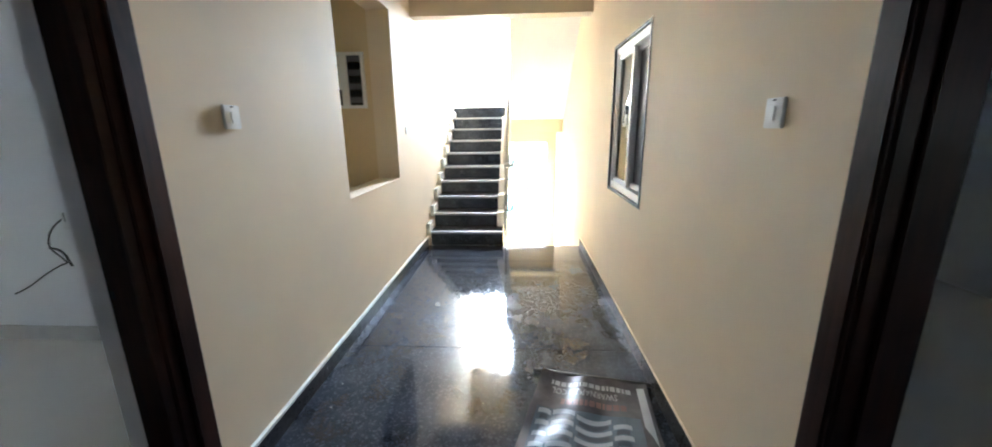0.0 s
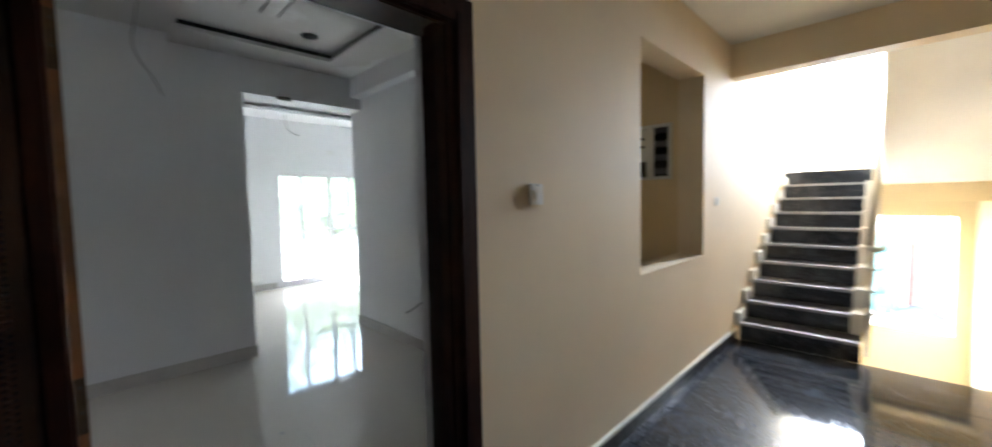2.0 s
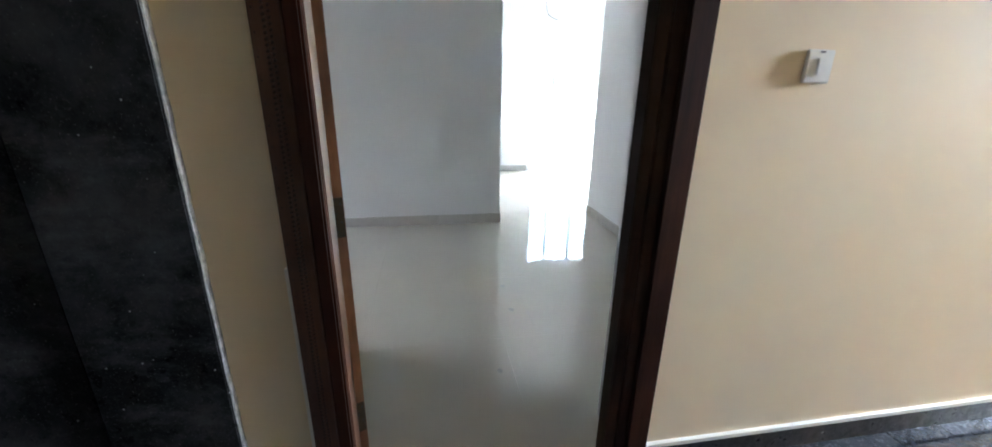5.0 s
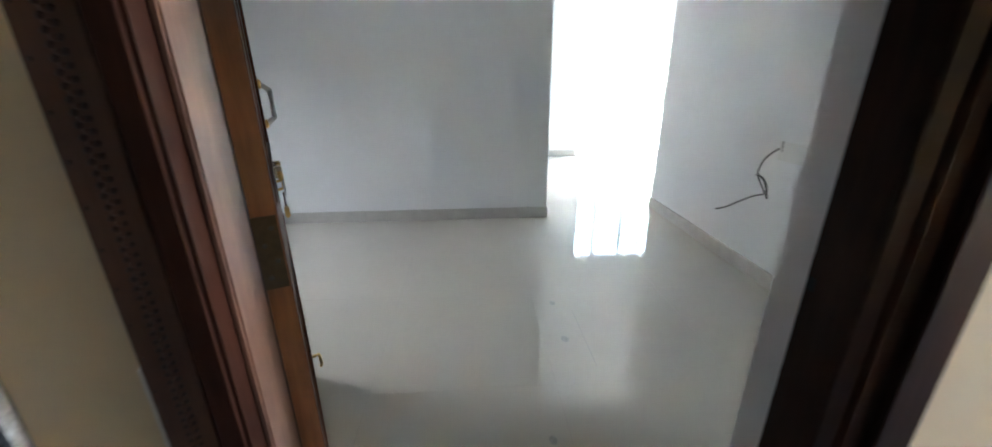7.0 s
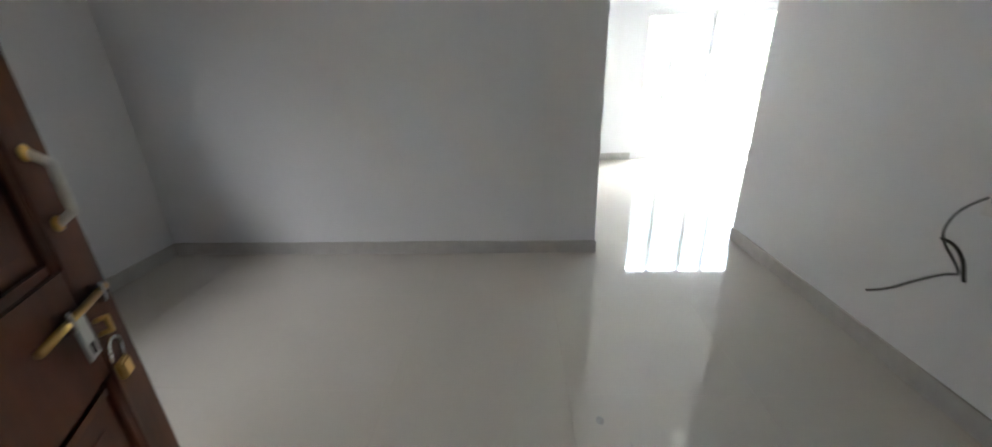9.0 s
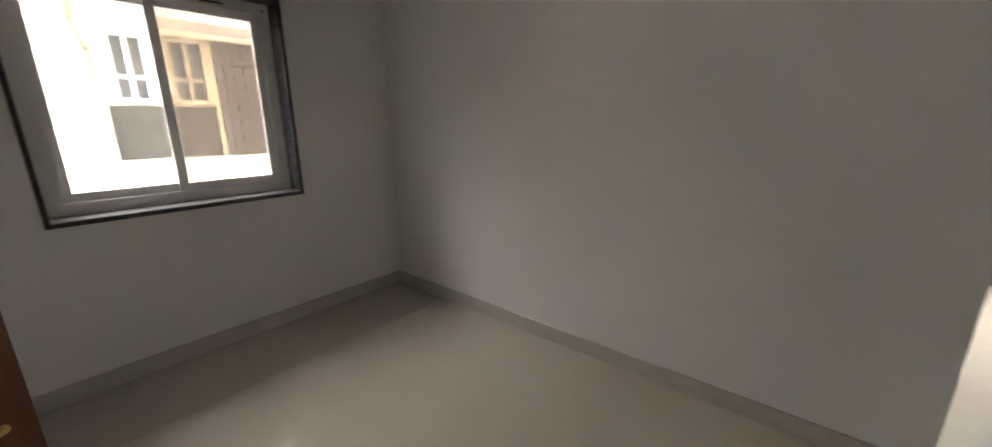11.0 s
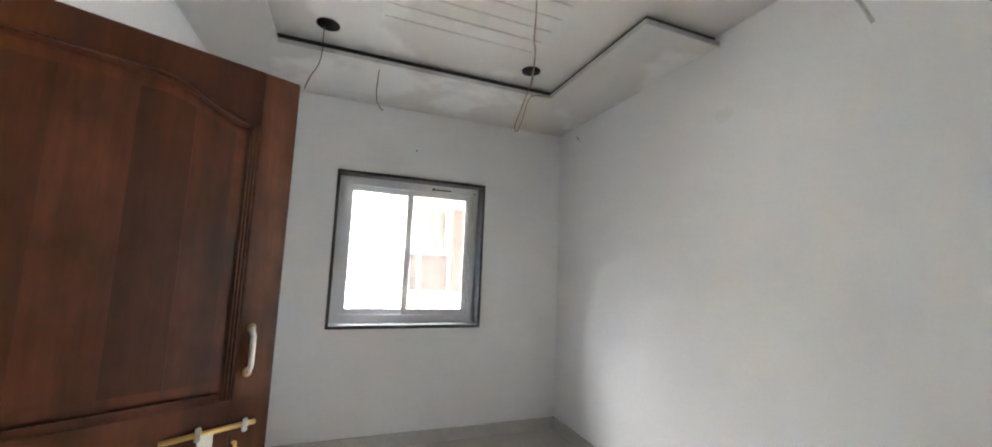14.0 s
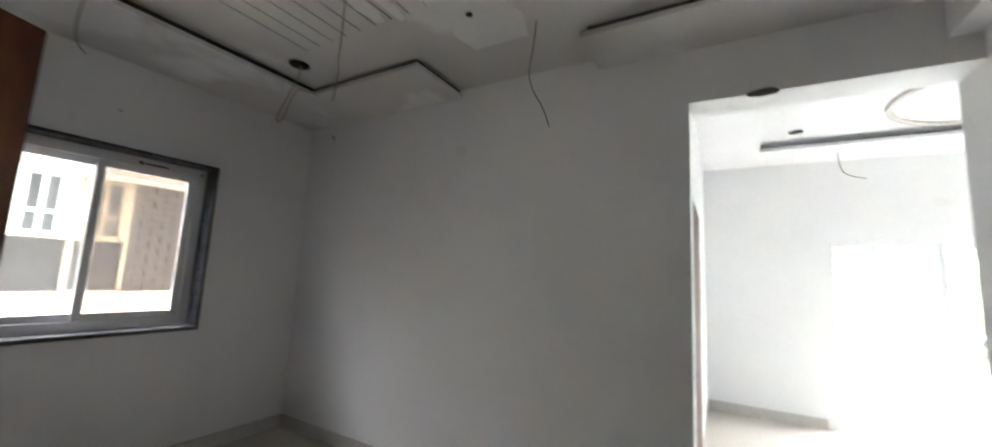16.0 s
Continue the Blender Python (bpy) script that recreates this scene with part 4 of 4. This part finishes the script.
for v in me.vertices:
    v.co = on_sheet(0.72 - 0.58 * v.co.x / xs, 0.135 + 0.06 * v.co.y / 0.7) + Vector((0, 0, 0.0012))
me.materials.clear()
me.materials.append(PRINT_WHITE)
words = new("print_words", me)
words.parent = banner
strip("print_margin", 0.90, 0.05, 0.965, 0.95, PRINT_WHITE, 2)
bm = bmesh.new()
rod(bm, (1.20, 2.275, 0.018), (1.83, 2.155, 0.018), 0.011, 10)
part("batten", bm, WIRE_DARK, banner, "dark wooden batten", True)


# ---- ceiling details in the hall ----
# Each hole is a black disc, the shade inside put into its colour.
for k, (x, y) in enumerate(((-2.335, -1.018), (-1.01, -1.03), (-2.44, 1.755), (-1.05, 1.70))):
    th = thing("light_hole", "round black cut-out for a downlight in the gypsum ceiling", "ceiling hole", "downlight holes", (x, y, HZ), 0)
    bm = bmesh.new()
    bmesh.ops.create_cone(bm, cap_ends=True, segments=28, radius1=0.066, radius2=0.066, depth=0.006, matrix=Matrix.Translation((0, 0, -0.002)))
    part("opening", bm, DARK, th, "", True)
th = thing("junction_hole", "small dark cable hole in the gypsum ceiling", "ceiling hole", "", (-2.39, 0.37, HZ), 0)
bm = bmesh.new()
bmesh.ops.create_cone(bm, cap_ends=True, segments=20, radius1=0.02, radius2=0.02, depth=0.006, matrix=Matrix.Translation((0, 0, -0.0045)))
part("opening", bm, DARK, th)
th = thing("filler_patch", "pale gypsum filler patch round a cable hole in the ceiling", "ceiling patch", "filler patches", (-2.40, 0.42, HZ), 0)
bm = bmesh.new()
low = [bm.verts.new((x, y, -0.0035)) for x, y in ((-0.30, -0.20), (-0.12, -0.24), (0.06, -0.16), (0.24, -0.20), (0.22, 0.04), (0.24, 0.20), (0.02, 0.17), (-0.10, 0.22), (-0.30, 0.16))]
bm.faces.new(low[::-1])
high = [bm.verts.new((v.co.x, v.co.y, 0)) for v in low]
for q in range(len(low)):
    bm.faces.new((low[q], low[(q + 1) % len(low)], high[(q + 1) % len(low)], high[q]))
part("patch", bm, PATCH, th)
slats = thing("slat_panel", "grey fluted ceiling panel with dark grooves", "ceiling panel")
# Backing grey chosen to paint the shade inside the grooves.
part("backing", boxes((-2.222, -0.885, HZ - 0.006, -1.312, 1.565, HZ)), GROOVE, slats, "backing coloured with the shade of the grooves")
for k in range(20):
    y = -0.885 + k * 0.1225
    part("slat", boxes((-2.225, y, HZ - 0.020, -1.31, y + 0.1155, HZ - 0.004), bevel=0.002), GYPSUM, slats)
part("edge_strip", boxes((-1.308, -0.89, HZ - 0.024, -1.292, 1.57, HZ), bevel=0.002), GYPSUM, slats)
rnd = random.Random(11)
for k in range(26):
    row = rnd.randrange(6, 15)
    y = -0.885 + row * 0.1225 + 0.058
    x = -1.40 - 0.78 * rnd.random()
    w, h = rnd.uniform(0.04, 0.12), rnd.uniform(0.035, 0.07)
    bm = bmesh.new()
    low = []
    for q in range(12):
        a = math.tau * q / 12
        e = rnd.uniform(0.8, 1.1)
        low.append(bm.verts.new((x + w * e * math.copysign(abs(math.cos(a)) ** 0.6, math.cos(a)), y + h * e * math.copysign(abs(math.sin(a)) ** 0.6, math.sin(a)), HZ - 0.0215 - 0.0001 * k)))
    high = [bm.verts.new((v.co.x, v.co.y, HZ - 0.019)) for v in low]
    bm.faces.new(low[::-1])
    for q in range(12):
        bm.faces.new((low[q], low[(q + 1) % 12], high[(q + 1) % 12], high[q]))
    part("filler_spot", bm, PATCH, slats, "pale filler dab over the grooves")

# hanging cables
tagged(cable("cable", [(-0.99, -1.05, HZ), (-0.985, -1.06, 2.77), (-0.99, -1.06, 2.66), (-0.97, -1.07, 2.58), (-0.93, -1.08, 2.52), (-0.91, -1.08, 2.44)], 0.003, WIRE_DARK), "dark cable hanging from a ceiling hole", "cable", "hanging cables")
tagged(cable("cable", [(-1.33, -1.33, bz), (-1.325, -1.33, 2.70), (-1.32, -1.34, 2.58), (-1.345, -1.34, 2.51), (-1.375, -1.34, 2.49)], 0.0026, WIRE_DARK), "thin dark cable hanging from the ceiling border", "cable", "hanging cables")
tagged(cable("cable", [(-2.345, -1.018, HZ), (-2.345, -1.02, 2.75), (-2.31, -1.03, 2.66), (-2.285, -1.04, 2.57), (-2.235, -1.05, 2.43), (-2.245, -1.05, 2.385), (-2.275, -1.04, 2.42), (-2.315, -1.03, 2.6), (-2.34, -1.03, 2.66), (-2.44, -1.06, 2.70), (-2.56, -1.10, 2.72)], 0.0042, WIRE_RED), "tan cable loop hanging from a ceiling hole", "cable", "hanging cables")
tagged(cable("cable", [(-1.83, 0.08, HZ - 0.02), (-1.832, 0.08, 2.62), (-1.838, 0.075, 2.45), (-1.826, 0.08, 2.33), (-1.835, 0.09, 2.30), (-1.83, 0.07, 2.16)], 0.0028, WIRE_RED), "thin cable hanging from the slat panel", "cable", "hanging cables")
tagged(cable("cable", [(-2.60, 0.675, HZ), (-2.62, 0.655, 2.70), (-2.62, 0.625, 2.55), (-2.61, 0.67, 2.42), (-2.60, 0.73, 2.34), (-2.585, 0.775, 2.21)], 0.0026, WIRE_DARK), "dark cable hanging from the ceiling edge", "cable", "hanging cables")
tagged(cable("cable", [(HX, -1.62, 2.62), (HX + 0.05, -1.58, 2.64), (HX + 0.12, -1.5, 2.62), (HX + 0.14, -1.42, 2.57)], 0.003, WIRE_DARK), "short cable sticking out of the wall corner", "cable")
# loop of conduit cable on the side wall
side = tagged(cable("cable", [(-1.80, HY1 - 0.004, 0.852), (-1.83, HY1 - 0.05, 0.807), (-1.825, HY1 - 0.09, 0.727), (-1.79, HY1 - 0.11, 0.682), (-1.72, HY1 - 0.12, 0.637), (-1.675, HY1 - 0.13, 0.602), (-1.69, HY1 - 0.16, 0.602), (-1.70, HY1 - 0.25, 0.567), (-1.715, HY1 - 0.33, 0.517), (-1.735, HY1 - 0.376, 0.505)], 0.0042, WIRE_DARK), "loose dark cable looping out of the white side wall", "cable")
cable("cable_strand", [(-1.80, HY1 - 0.11, 0.692), (-1.765, HY1 - 0.10, 0.692), (-1.70, HY1 - 0.11, 0.647), (-1.665, HY1 - 0.13, 0.602), (-1.665, HY1 - 0.12, 0.582)], 0.006, WIRE_DARK, side)
jb = thing("switch_box", "plastered-over switch box recess in the white side wall", "switch box", "", (-1.635, HY1, 0.84), 0)
part("patch", boxes((-0.17, -0.002, -0.055, 0.16, 0.001, 0.055)), PATCH, jb)
part("slot", boxes((0.138, -0.004, -0.045, 0.148, -0.002, 0.028)), CONCRETE, jb, "dark slot")
part("slot", boxes((-0.150, -0.004, -0.005, -0.142, -0.002, 0.055)), CONCRETE, jb, "dark slot")
# filler patch and old fixing marks on the white walls
for k, (x, y, z, r, lab) in enumerate(((HX, -0.155, 2.35, 0.055, "grey filler patch on the white wall"), (FX, 3.46, 2.36, 0.07, "grey filler patch on the white wall"))):
    th = thing("filler_patch", lab, "wall patch", "filler patches", (x, y, z), 0)
    bm = bmesh.new()
    ring = [bm.verts.new((0.0015, r * math.cos(a) * (1 + 0.2 * math.sin(3 * a + k)), r * 0.8 * math.sin(a) * (1 + 0.15 * math.cos(2 * a)))) for a in [math.tau * q / 24 for q in range(24)]]
    back = [bm.verts.new((0, v.co.y, v.co.z)) for v in ring]
    bm.faces.new(ring)
    for q in range(24):
        bm.faces.new((ring[q], back[q], back[(q + 1) % 24], ring[(q + 1) % 24]))
    part("patch", bm, PATCH, th)
for x, z in ((-0.65, 0.83), (-0.76, 0.83), (-1.72, 2.42)):
    th = thing("screw_hole", "small dark screw hole in the white wall", "wall mark", "screw holes", (x, HY0, z), 0)
    bm = bmesh.new()
    bmesh.ops.create_cone(bm, cap_ends=True, segments=10, radius1=0.008, radius2=0.008, depth=0.003, matrix=Matrix.Rotation(math.pi / 2, 4, "X"))
    part("hole", bm, CONCRETE, th)
# curved cove in the far room's ceiling
ring = thing("ceiling_ring", "round white cove ring in the far room's ceiling", "ceiling ring", "", (-4.95, 3.45, FZ))
bm = bmesh.new()
for q in range(48):
    a, b = math.tau * q / 48, math.tau * (q + 1) / 48
    vs = [bm.verts.new((rr * math.cos(t), rr * math.sin(t), zz)) for t in (a, b) for rr, zz in ((0.66, -0.002), (0.66, -0.03), (0.71, -0.03), (0.71, -0.002))]
    for f in ((0, 1, 5, 4), (1, 2, 6, 5), (2, 3, 7, 6)):
        bm.faces.new([vs[i] for i in f])
bmesh.ops.remove_doubles(bm, verts=bm.verts[:], dist=0.0005)
bmesh.ops.recalc_face_normals(bm, faces=bm.faces[:])
part("cove", bm, SKIRT_TILE, ring)
# broken plaster over the wide opening
ch = thing("plaster_chip", "dark broken patch of plaster over the wide opening", "plaster damage", "", (HX + 0.002, 1.74, OZ), 0)
bm = bmesh.new()
bmesh.ops.create_icosphere(bm, subdivisions=3, radius=1, matrix=Matrix.Diagonal((0.022, 0.07, 0.02, 1)))
for v in bm.verts:
    v.co *= 1 + 0.25 * noise.noise(v.co * 38)
part("chip", bm, GAP_CHIP_DARK, ch)
for x, y in ((-5.45, 2.2),):
    th = thing("light_hole", "round black cut-out for a downlight in the white ceiling", "ceiling hole", "", (x, y, FZ), 0)
    bm = bmesh.new()
    bmesh.ops.create_cone(bm, cap_ends=True, segments=28, radius1=0.06, radius2=0.06, depth=0.006, matrix=Matrix.Translation((0, 0, -0.002)))
    part("opening", bm, DARK, th)
tagged(cable("cable", [(-5.9, 2.6, 2.86), (-5.88, 2.6, 2.7), (-5.85, 2.65, 2.58), (-5.8, 2.78, 2.54)], 0.004, WIRE_DARK), "thin cable hanging from the far room's ceiling", "cable", "hanging cables")

# ---- outside ----
# The roof slab is unseen, added to keep sun out of the far room.
structure("balcony", boxes((FX - 1.5, FY0, -0.2, FX - WT, FY1 + WT, -0.02), (FX - 1.5, FY0, -0.02, FX - 1.38, FY1 + WT, 0.62), (FX - 1.5, FY0, 2.95, FX - WT, FY1 + WT, 3.1)), SOFFIT, "white plastered balcony with a low parapet and an added unseen roof", "balcony")
# Unseen block over the flat, sized to shade the neighbouring house.
structure("wall_shade_block", boxes((FX - WT, HY0 - WT, 3.12, W + WT, 4.72, 10.5), (FX - WT, 4.72, 3.12, -WT - 0.01, 5.8, 10.5)), CREAM, "unseen block over the flat, added to shade the neighbour")
GROUND = plain("dusty_ground", (0.42, 0.38, 0.32), 0.9, 0, 0.3, 0.4)
bm = bmesh.new()
bmesh.ops.create_grid(bm, x_segments=1, y_segments=1, size=900, matrix=Matrix.Translation((0, 0, -4.2)))
structure("ground", bm, GROUND, "dusty bare ground between the houses", "ground")

NB_WALL = paint("weathered_cream_wall", (0.70, 0.65, 0.55), 0.8, 0.1)
# Shade on the facade is put into these colours, darker than the real surfaces.
NB_STAIN = plain("darkened_stained_wall", (0.038, 0.036, 0.034), 0.85, 0, 0.5, 6)
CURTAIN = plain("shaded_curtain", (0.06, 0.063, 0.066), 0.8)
CASEMENT = plain("darkened_casement_cream", (0.22, 0.19, 0.135), 0.5)
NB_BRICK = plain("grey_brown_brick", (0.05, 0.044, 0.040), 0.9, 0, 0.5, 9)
NB_MORTAR = plain("darkened_mortar", (0.09, 0.082, 0.075), 0.9, 0, 0.3, 12)
YN = -5.5
nb = thing("neighbour_house", "cream plastered house with white casement windows and a sunshade", "house")
part("wall", boxes((-9, YN - 4, -4.2, 6, YN, 6.5)), NB_WALL, nb)
part("sunshade", boxes((-9, YN, 2.52, -1.75, YN + 0.68, 2.64), bevel=0.01), CONCRETE, nb, "weathered concrete sunshade")
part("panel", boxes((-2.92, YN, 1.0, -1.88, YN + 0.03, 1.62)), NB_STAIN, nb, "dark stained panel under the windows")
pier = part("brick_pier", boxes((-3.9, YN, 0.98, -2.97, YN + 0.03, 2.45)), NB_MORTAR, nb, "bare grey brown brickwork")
rnd = random.Random(5)
for r in range(15):
    z = 0.99 + r * 0.097
    x = -3.9 + (0.12 if r % 2 else 0.0)
    while x < -3.0:
        w = min(0.225, -2.98 - x)
        d = rnd.uniform(0.045, 0.06)
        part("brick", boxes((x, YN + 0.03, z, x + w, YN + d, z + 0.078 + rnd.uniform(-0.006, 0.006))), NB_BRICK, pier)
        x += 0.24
part("panel_post", boxes((-2.45, YN, 0.98, -2.39, YN + 0.05, 1.64), (-2.97, YN, 0.98, -2.92, YN + 0.06, 2.45)), CASEMENT, nb, "cream post, darkened in colour")
part("roof_slab", boxes((-9, YN, 2.64, -1.75, YN + 0.32, 2.82), bevel=0.01), NB_WALL, nb)
part("downpipe", along([(-1.80, YN + 0.06, -4.0), (-1.80, YN + 0.06, 2.2), (-1.70, YN + 0.3, 2.45), (-1.70, YN + 0.55, 2.7), (-1.70, YN + 0.55, 6.4)], 0.035, 10), CASEMENT, nb, "cream downpipe, darkened in colour", True)
part("ledge", boxes((-9, YN, 0.84, -1.86, YN + 0.12, 0.98), bevel=0.01), NB_WALL, nb)
for x0, x1, cas, lab in ((-2.34, -1.92, UPVC, "white painted casement"), (-2.92, -2.46, CASEMENT, "cream casement, darkened in colour")):
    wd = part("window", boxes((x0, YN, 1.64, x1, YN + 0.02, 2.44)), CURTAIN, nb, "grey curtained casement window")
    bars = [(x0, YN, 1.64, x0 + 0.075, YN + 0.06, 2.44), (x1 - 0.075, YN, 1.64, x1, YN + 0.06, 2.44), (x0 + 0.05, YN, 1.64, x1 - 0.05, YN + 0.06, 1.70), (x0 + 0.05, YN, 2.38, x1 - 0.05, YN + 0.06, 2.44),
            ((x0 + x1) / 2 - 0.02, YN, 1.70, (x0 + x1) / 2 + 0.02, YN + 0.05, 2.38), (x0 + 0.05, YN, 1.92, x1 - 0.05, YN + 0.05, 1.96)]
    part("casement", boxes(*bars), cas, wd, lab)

HOUSE_PANE = plain("dusty_grey_shutter", (0.22, 0.23, 0.24), 0.6, 0, 0.3, 5)
TEAL = plain("teal_paint", (0.12, 0.36, 0.38), 0.6, 0, 0.2, 3)
BROWN = plain("brown_cladding", (0.20, 0.12, 0.095), 0.7, 0, 0.3, 4)
for c, roof, mat, lab in (((-5, 22, -4.2, 1.22, 29, -0.2), (-5.3, 21.8, -0.2, 1.3, 29, -0.06), TEAL, "teal painted house across the street"),
                          ((1.58, 22.5, -4.2, 8, 30, -0.55), (1.52, 22.2, -0.55, 8.2, 30, -0.38), BROWN, "brown clad house across the street")):
    th = thing("house", lab, "house", "houses across the street")
    part("wall", boxes(c), mat, th)
    part("roof", boxes(roof), CONCRETE, th, "flat concrete roof")
    for k in range(3):
        xx = c[0] + 0.8 + k * 1.9
        part("window", boxes((xx, c[1] - 0.05, -2.6, xx + 1.0, c[1], -1.4), bevel=0.01), HOUSE_PANE, th)
shed = thing("shed", "small grey gabled shed roof on posts in the yard", "shed")
bm = bmesh.new()
for sx in (-1, 1):
    q = [bm.verts.new(v) for v in ((1.75, 19.4, -2.72), (1.75, 21.4, -2.72), (1.75 + sx * 0.62, 21.4, -3.06), (1.75 + sx * 0.62, 19.4, -3.06))]
    bm.faces.new(q if sx > 0 else q[::-1])
bmesh.ops.solidify(bm, geom=bm.faces[:], thickness=0.04)
part("roof", bm, CONCRETE, shed)
for px in (1.2, 2.3):
    for py in (19.5, 21.3):
        part("post", boxes((px - 0.04, py - 0.04, -4.2, px + 0.04, py + 0.04, -3.03)), STEEL, shed)
# Added white block that stands in for bright ground and a white car.
yard = thing("compound_wall", "low white block standing in for bright ground and a car", "boundary wall")
part("wall", boxes((-10, 17.0, -4.2, 12, 17.2, -2.35)), SOFFIT, yard)
part("coping", boxes((-10, 16.95, -2.35, 12, 17.25, -2.28)), CONCRETE, yard)

LEAF = plain("leaf_green", (0.10, 0.12, 0.08), 0.6, 0, 0.4, 8)
LEAF.node_tree.nodes["Principled BSDF"].inputs["Transmission Weight"].default_value = 0.0
tr, ad = LEAF.node_tree.nodes.new("ShaderNodeBsdfTranslucent"), LEAF.node_tree.nodes.new("ShaderNodeAddShader")
tr.inputs["Color"].default_value = (0.12, 0.15, 0.08, 1)
LEAF.node_tree.links.new(LEAF.node_tree.nodes["Principled BSDF"].outputs[0], ad.inputs[0])
LEAF.node_tree.links.new(tr.outputs[0], ad.inputs[1])
LEAF.node_tree.links.new(ad.outputs[0], LEAF.node_tree.nodes["Material Output"].inputs["Surface"])
BARK = plain("bark", (0.12, 0.09, 0.07), 0.9, 0, 0.4, 12)


def tree(x, y, h, seed):
    rnd = random.Random(seed)
    th = thing("tree", "leafy green tree beyond the balcony", "tree", "trees beyond the balcony", (x, y, -4.2))
    bm = bmesh.new()
    tips = []
    bmesh.ops.create_cone(bm, cap_ends=True, segments=10, radius1=0.22, radius2=0.12, depth=h * 0.55, matrix=Matrix.Translation((0, 0, h * 0.275)))
    for k in range(14):
        a = rnd.uniform(0, 6.28)
        z0 = h * rnd.uniform(0.35, 0.55)
        tip = Vector((math.cos(a) * rnd.uniform(0.8, 2.8), math.sin(a) * rnd.uniform(0.8, 2.8), h * rnd.uniform(0.6, 1.0)))
        rod(bm, (0, 0, z0), tip, 0.05, 6)
        tips.append(tip)
    part("trunk", bm, BARK, th)
    vs, fs = [], []
    for k in range(3200):
        c = rnd.choice(tips) + Vector((rnd.gauss(0, 0.75), rnd.gauss(0, 0.75), rnd.gauss(0, 0.6)))
        q = Euler((rnd.uniform(0, 6.3), rnd.uniform(0, 6.3), rnd.uniform(0, 6.3))).to_matrix()
        s = rnd.uniform(0.07, 0.15)
        i = len(vs)
        vs += [c + q @ Vector(v) for v in ((-s, 0, 0), (0, -s * 0.45, 0.02), (s, 0, 0), (0, s * 0.45, 0.02))]
        fs.append((i, i + 1, i + 2, i + 3))
    me = bpy.data.meshes.new("crown")
    me.from_pydata(vs, [], fs)
    me.materials.append(LEAF)
    ob = new("crown", me)
    ob.parent = th


for k, (x, y, h) in enumerate(((-12.5, 3.0, 7.2), (-14.0, 5.8, 8.0), (-13.2, 8.2, 7.0), (-16.0, 10.5, 8.0), (-15.5, 0.8, 7.0))):
    tree(x, y, h, k + 3)

# ---- floor pieces, last ----
def slab_mesh(name, sx, sy, mat):
    bm = boxes((0, 0, -0.012, sx, sy, 0.0), bevel=0.00025)
    me = bpy.data.meshes.new(name)
    bm.to_mesh(me)
    bm.free()
    me.materials.append(mat)
    return me


fl = tagged(new("floor_corridor"), "polished black granite floor with dust and plaster spots", "floor", "", "structure")
cuts = [Y0, -0.65, 0.90, 2.53, 4.25, YS]
for a, b in zip(cuts, cuts[1:]):
    me = slab_mesh("slab", W - 0.002, b - a - 0.006, BLACK_FLOOR)
    ob = new("slab", me)
    ob.parent, ob.location = fl, (0.001, a, 0)
fl = tagged(new("floor_hall"), "glossy ivory vitrified tile floor", "floor", "", "structure")
TS = 0.8
me = slab_mesh("tile", TS - 0.0004, TS - 0.0004, FLOOR_TILE)
for i in range(8):
    for j in range(10):
        x, y = -WT - (i + 1) * TS + 0.1, HY0 - 0.2 + j * TS
        if x + TS < HX - 0.3 and y + TS < FY0 - 0.6:
            continue
        ob = new("tile", me)
        ob.parent, ob.location = fl, (x, y, 0)

# ceiling reflections inside the entrance, painted on the tiles as spots and a line
REFLECTION_GREY = plain("reflection_grey", (0.42, 0.40, 0.37), 0.5, 0, 0.3, 60)
for x, y, r in ((-1.56, 1.143, 0.022), (-1.214, 1.14, 0.026), (-0.62, 0.96, 0.02)):
    th = thing("scuff_mark", "small grey spot painting a ceiling reflection on the ivory floor tile", "floor mark", "scuffs on the tiles", (x, y, 0))
    bm = bmesh.new()
    bmesh.ops.create_cone(bm, cap_ends=True, segments=18, radius1=r, radius2=r * 0.9, depth=0.0008, matrix=Matrix.Translation((0, 0, 0.0005)) @ Matrix.Diagonal((1.0, 0.75, 1, 1)))
    part("smear", bm, REFLECTION_GREY, th)
th = thing("scratch", "hairline grey line painting a ceiling reflection across the ivory floor tiles", "floor mark")
part("line", boxes((-1.462, 1.239, 0.0001, -1.0, 1.2415, 0.0008)), REFLECTION_GREY, th)
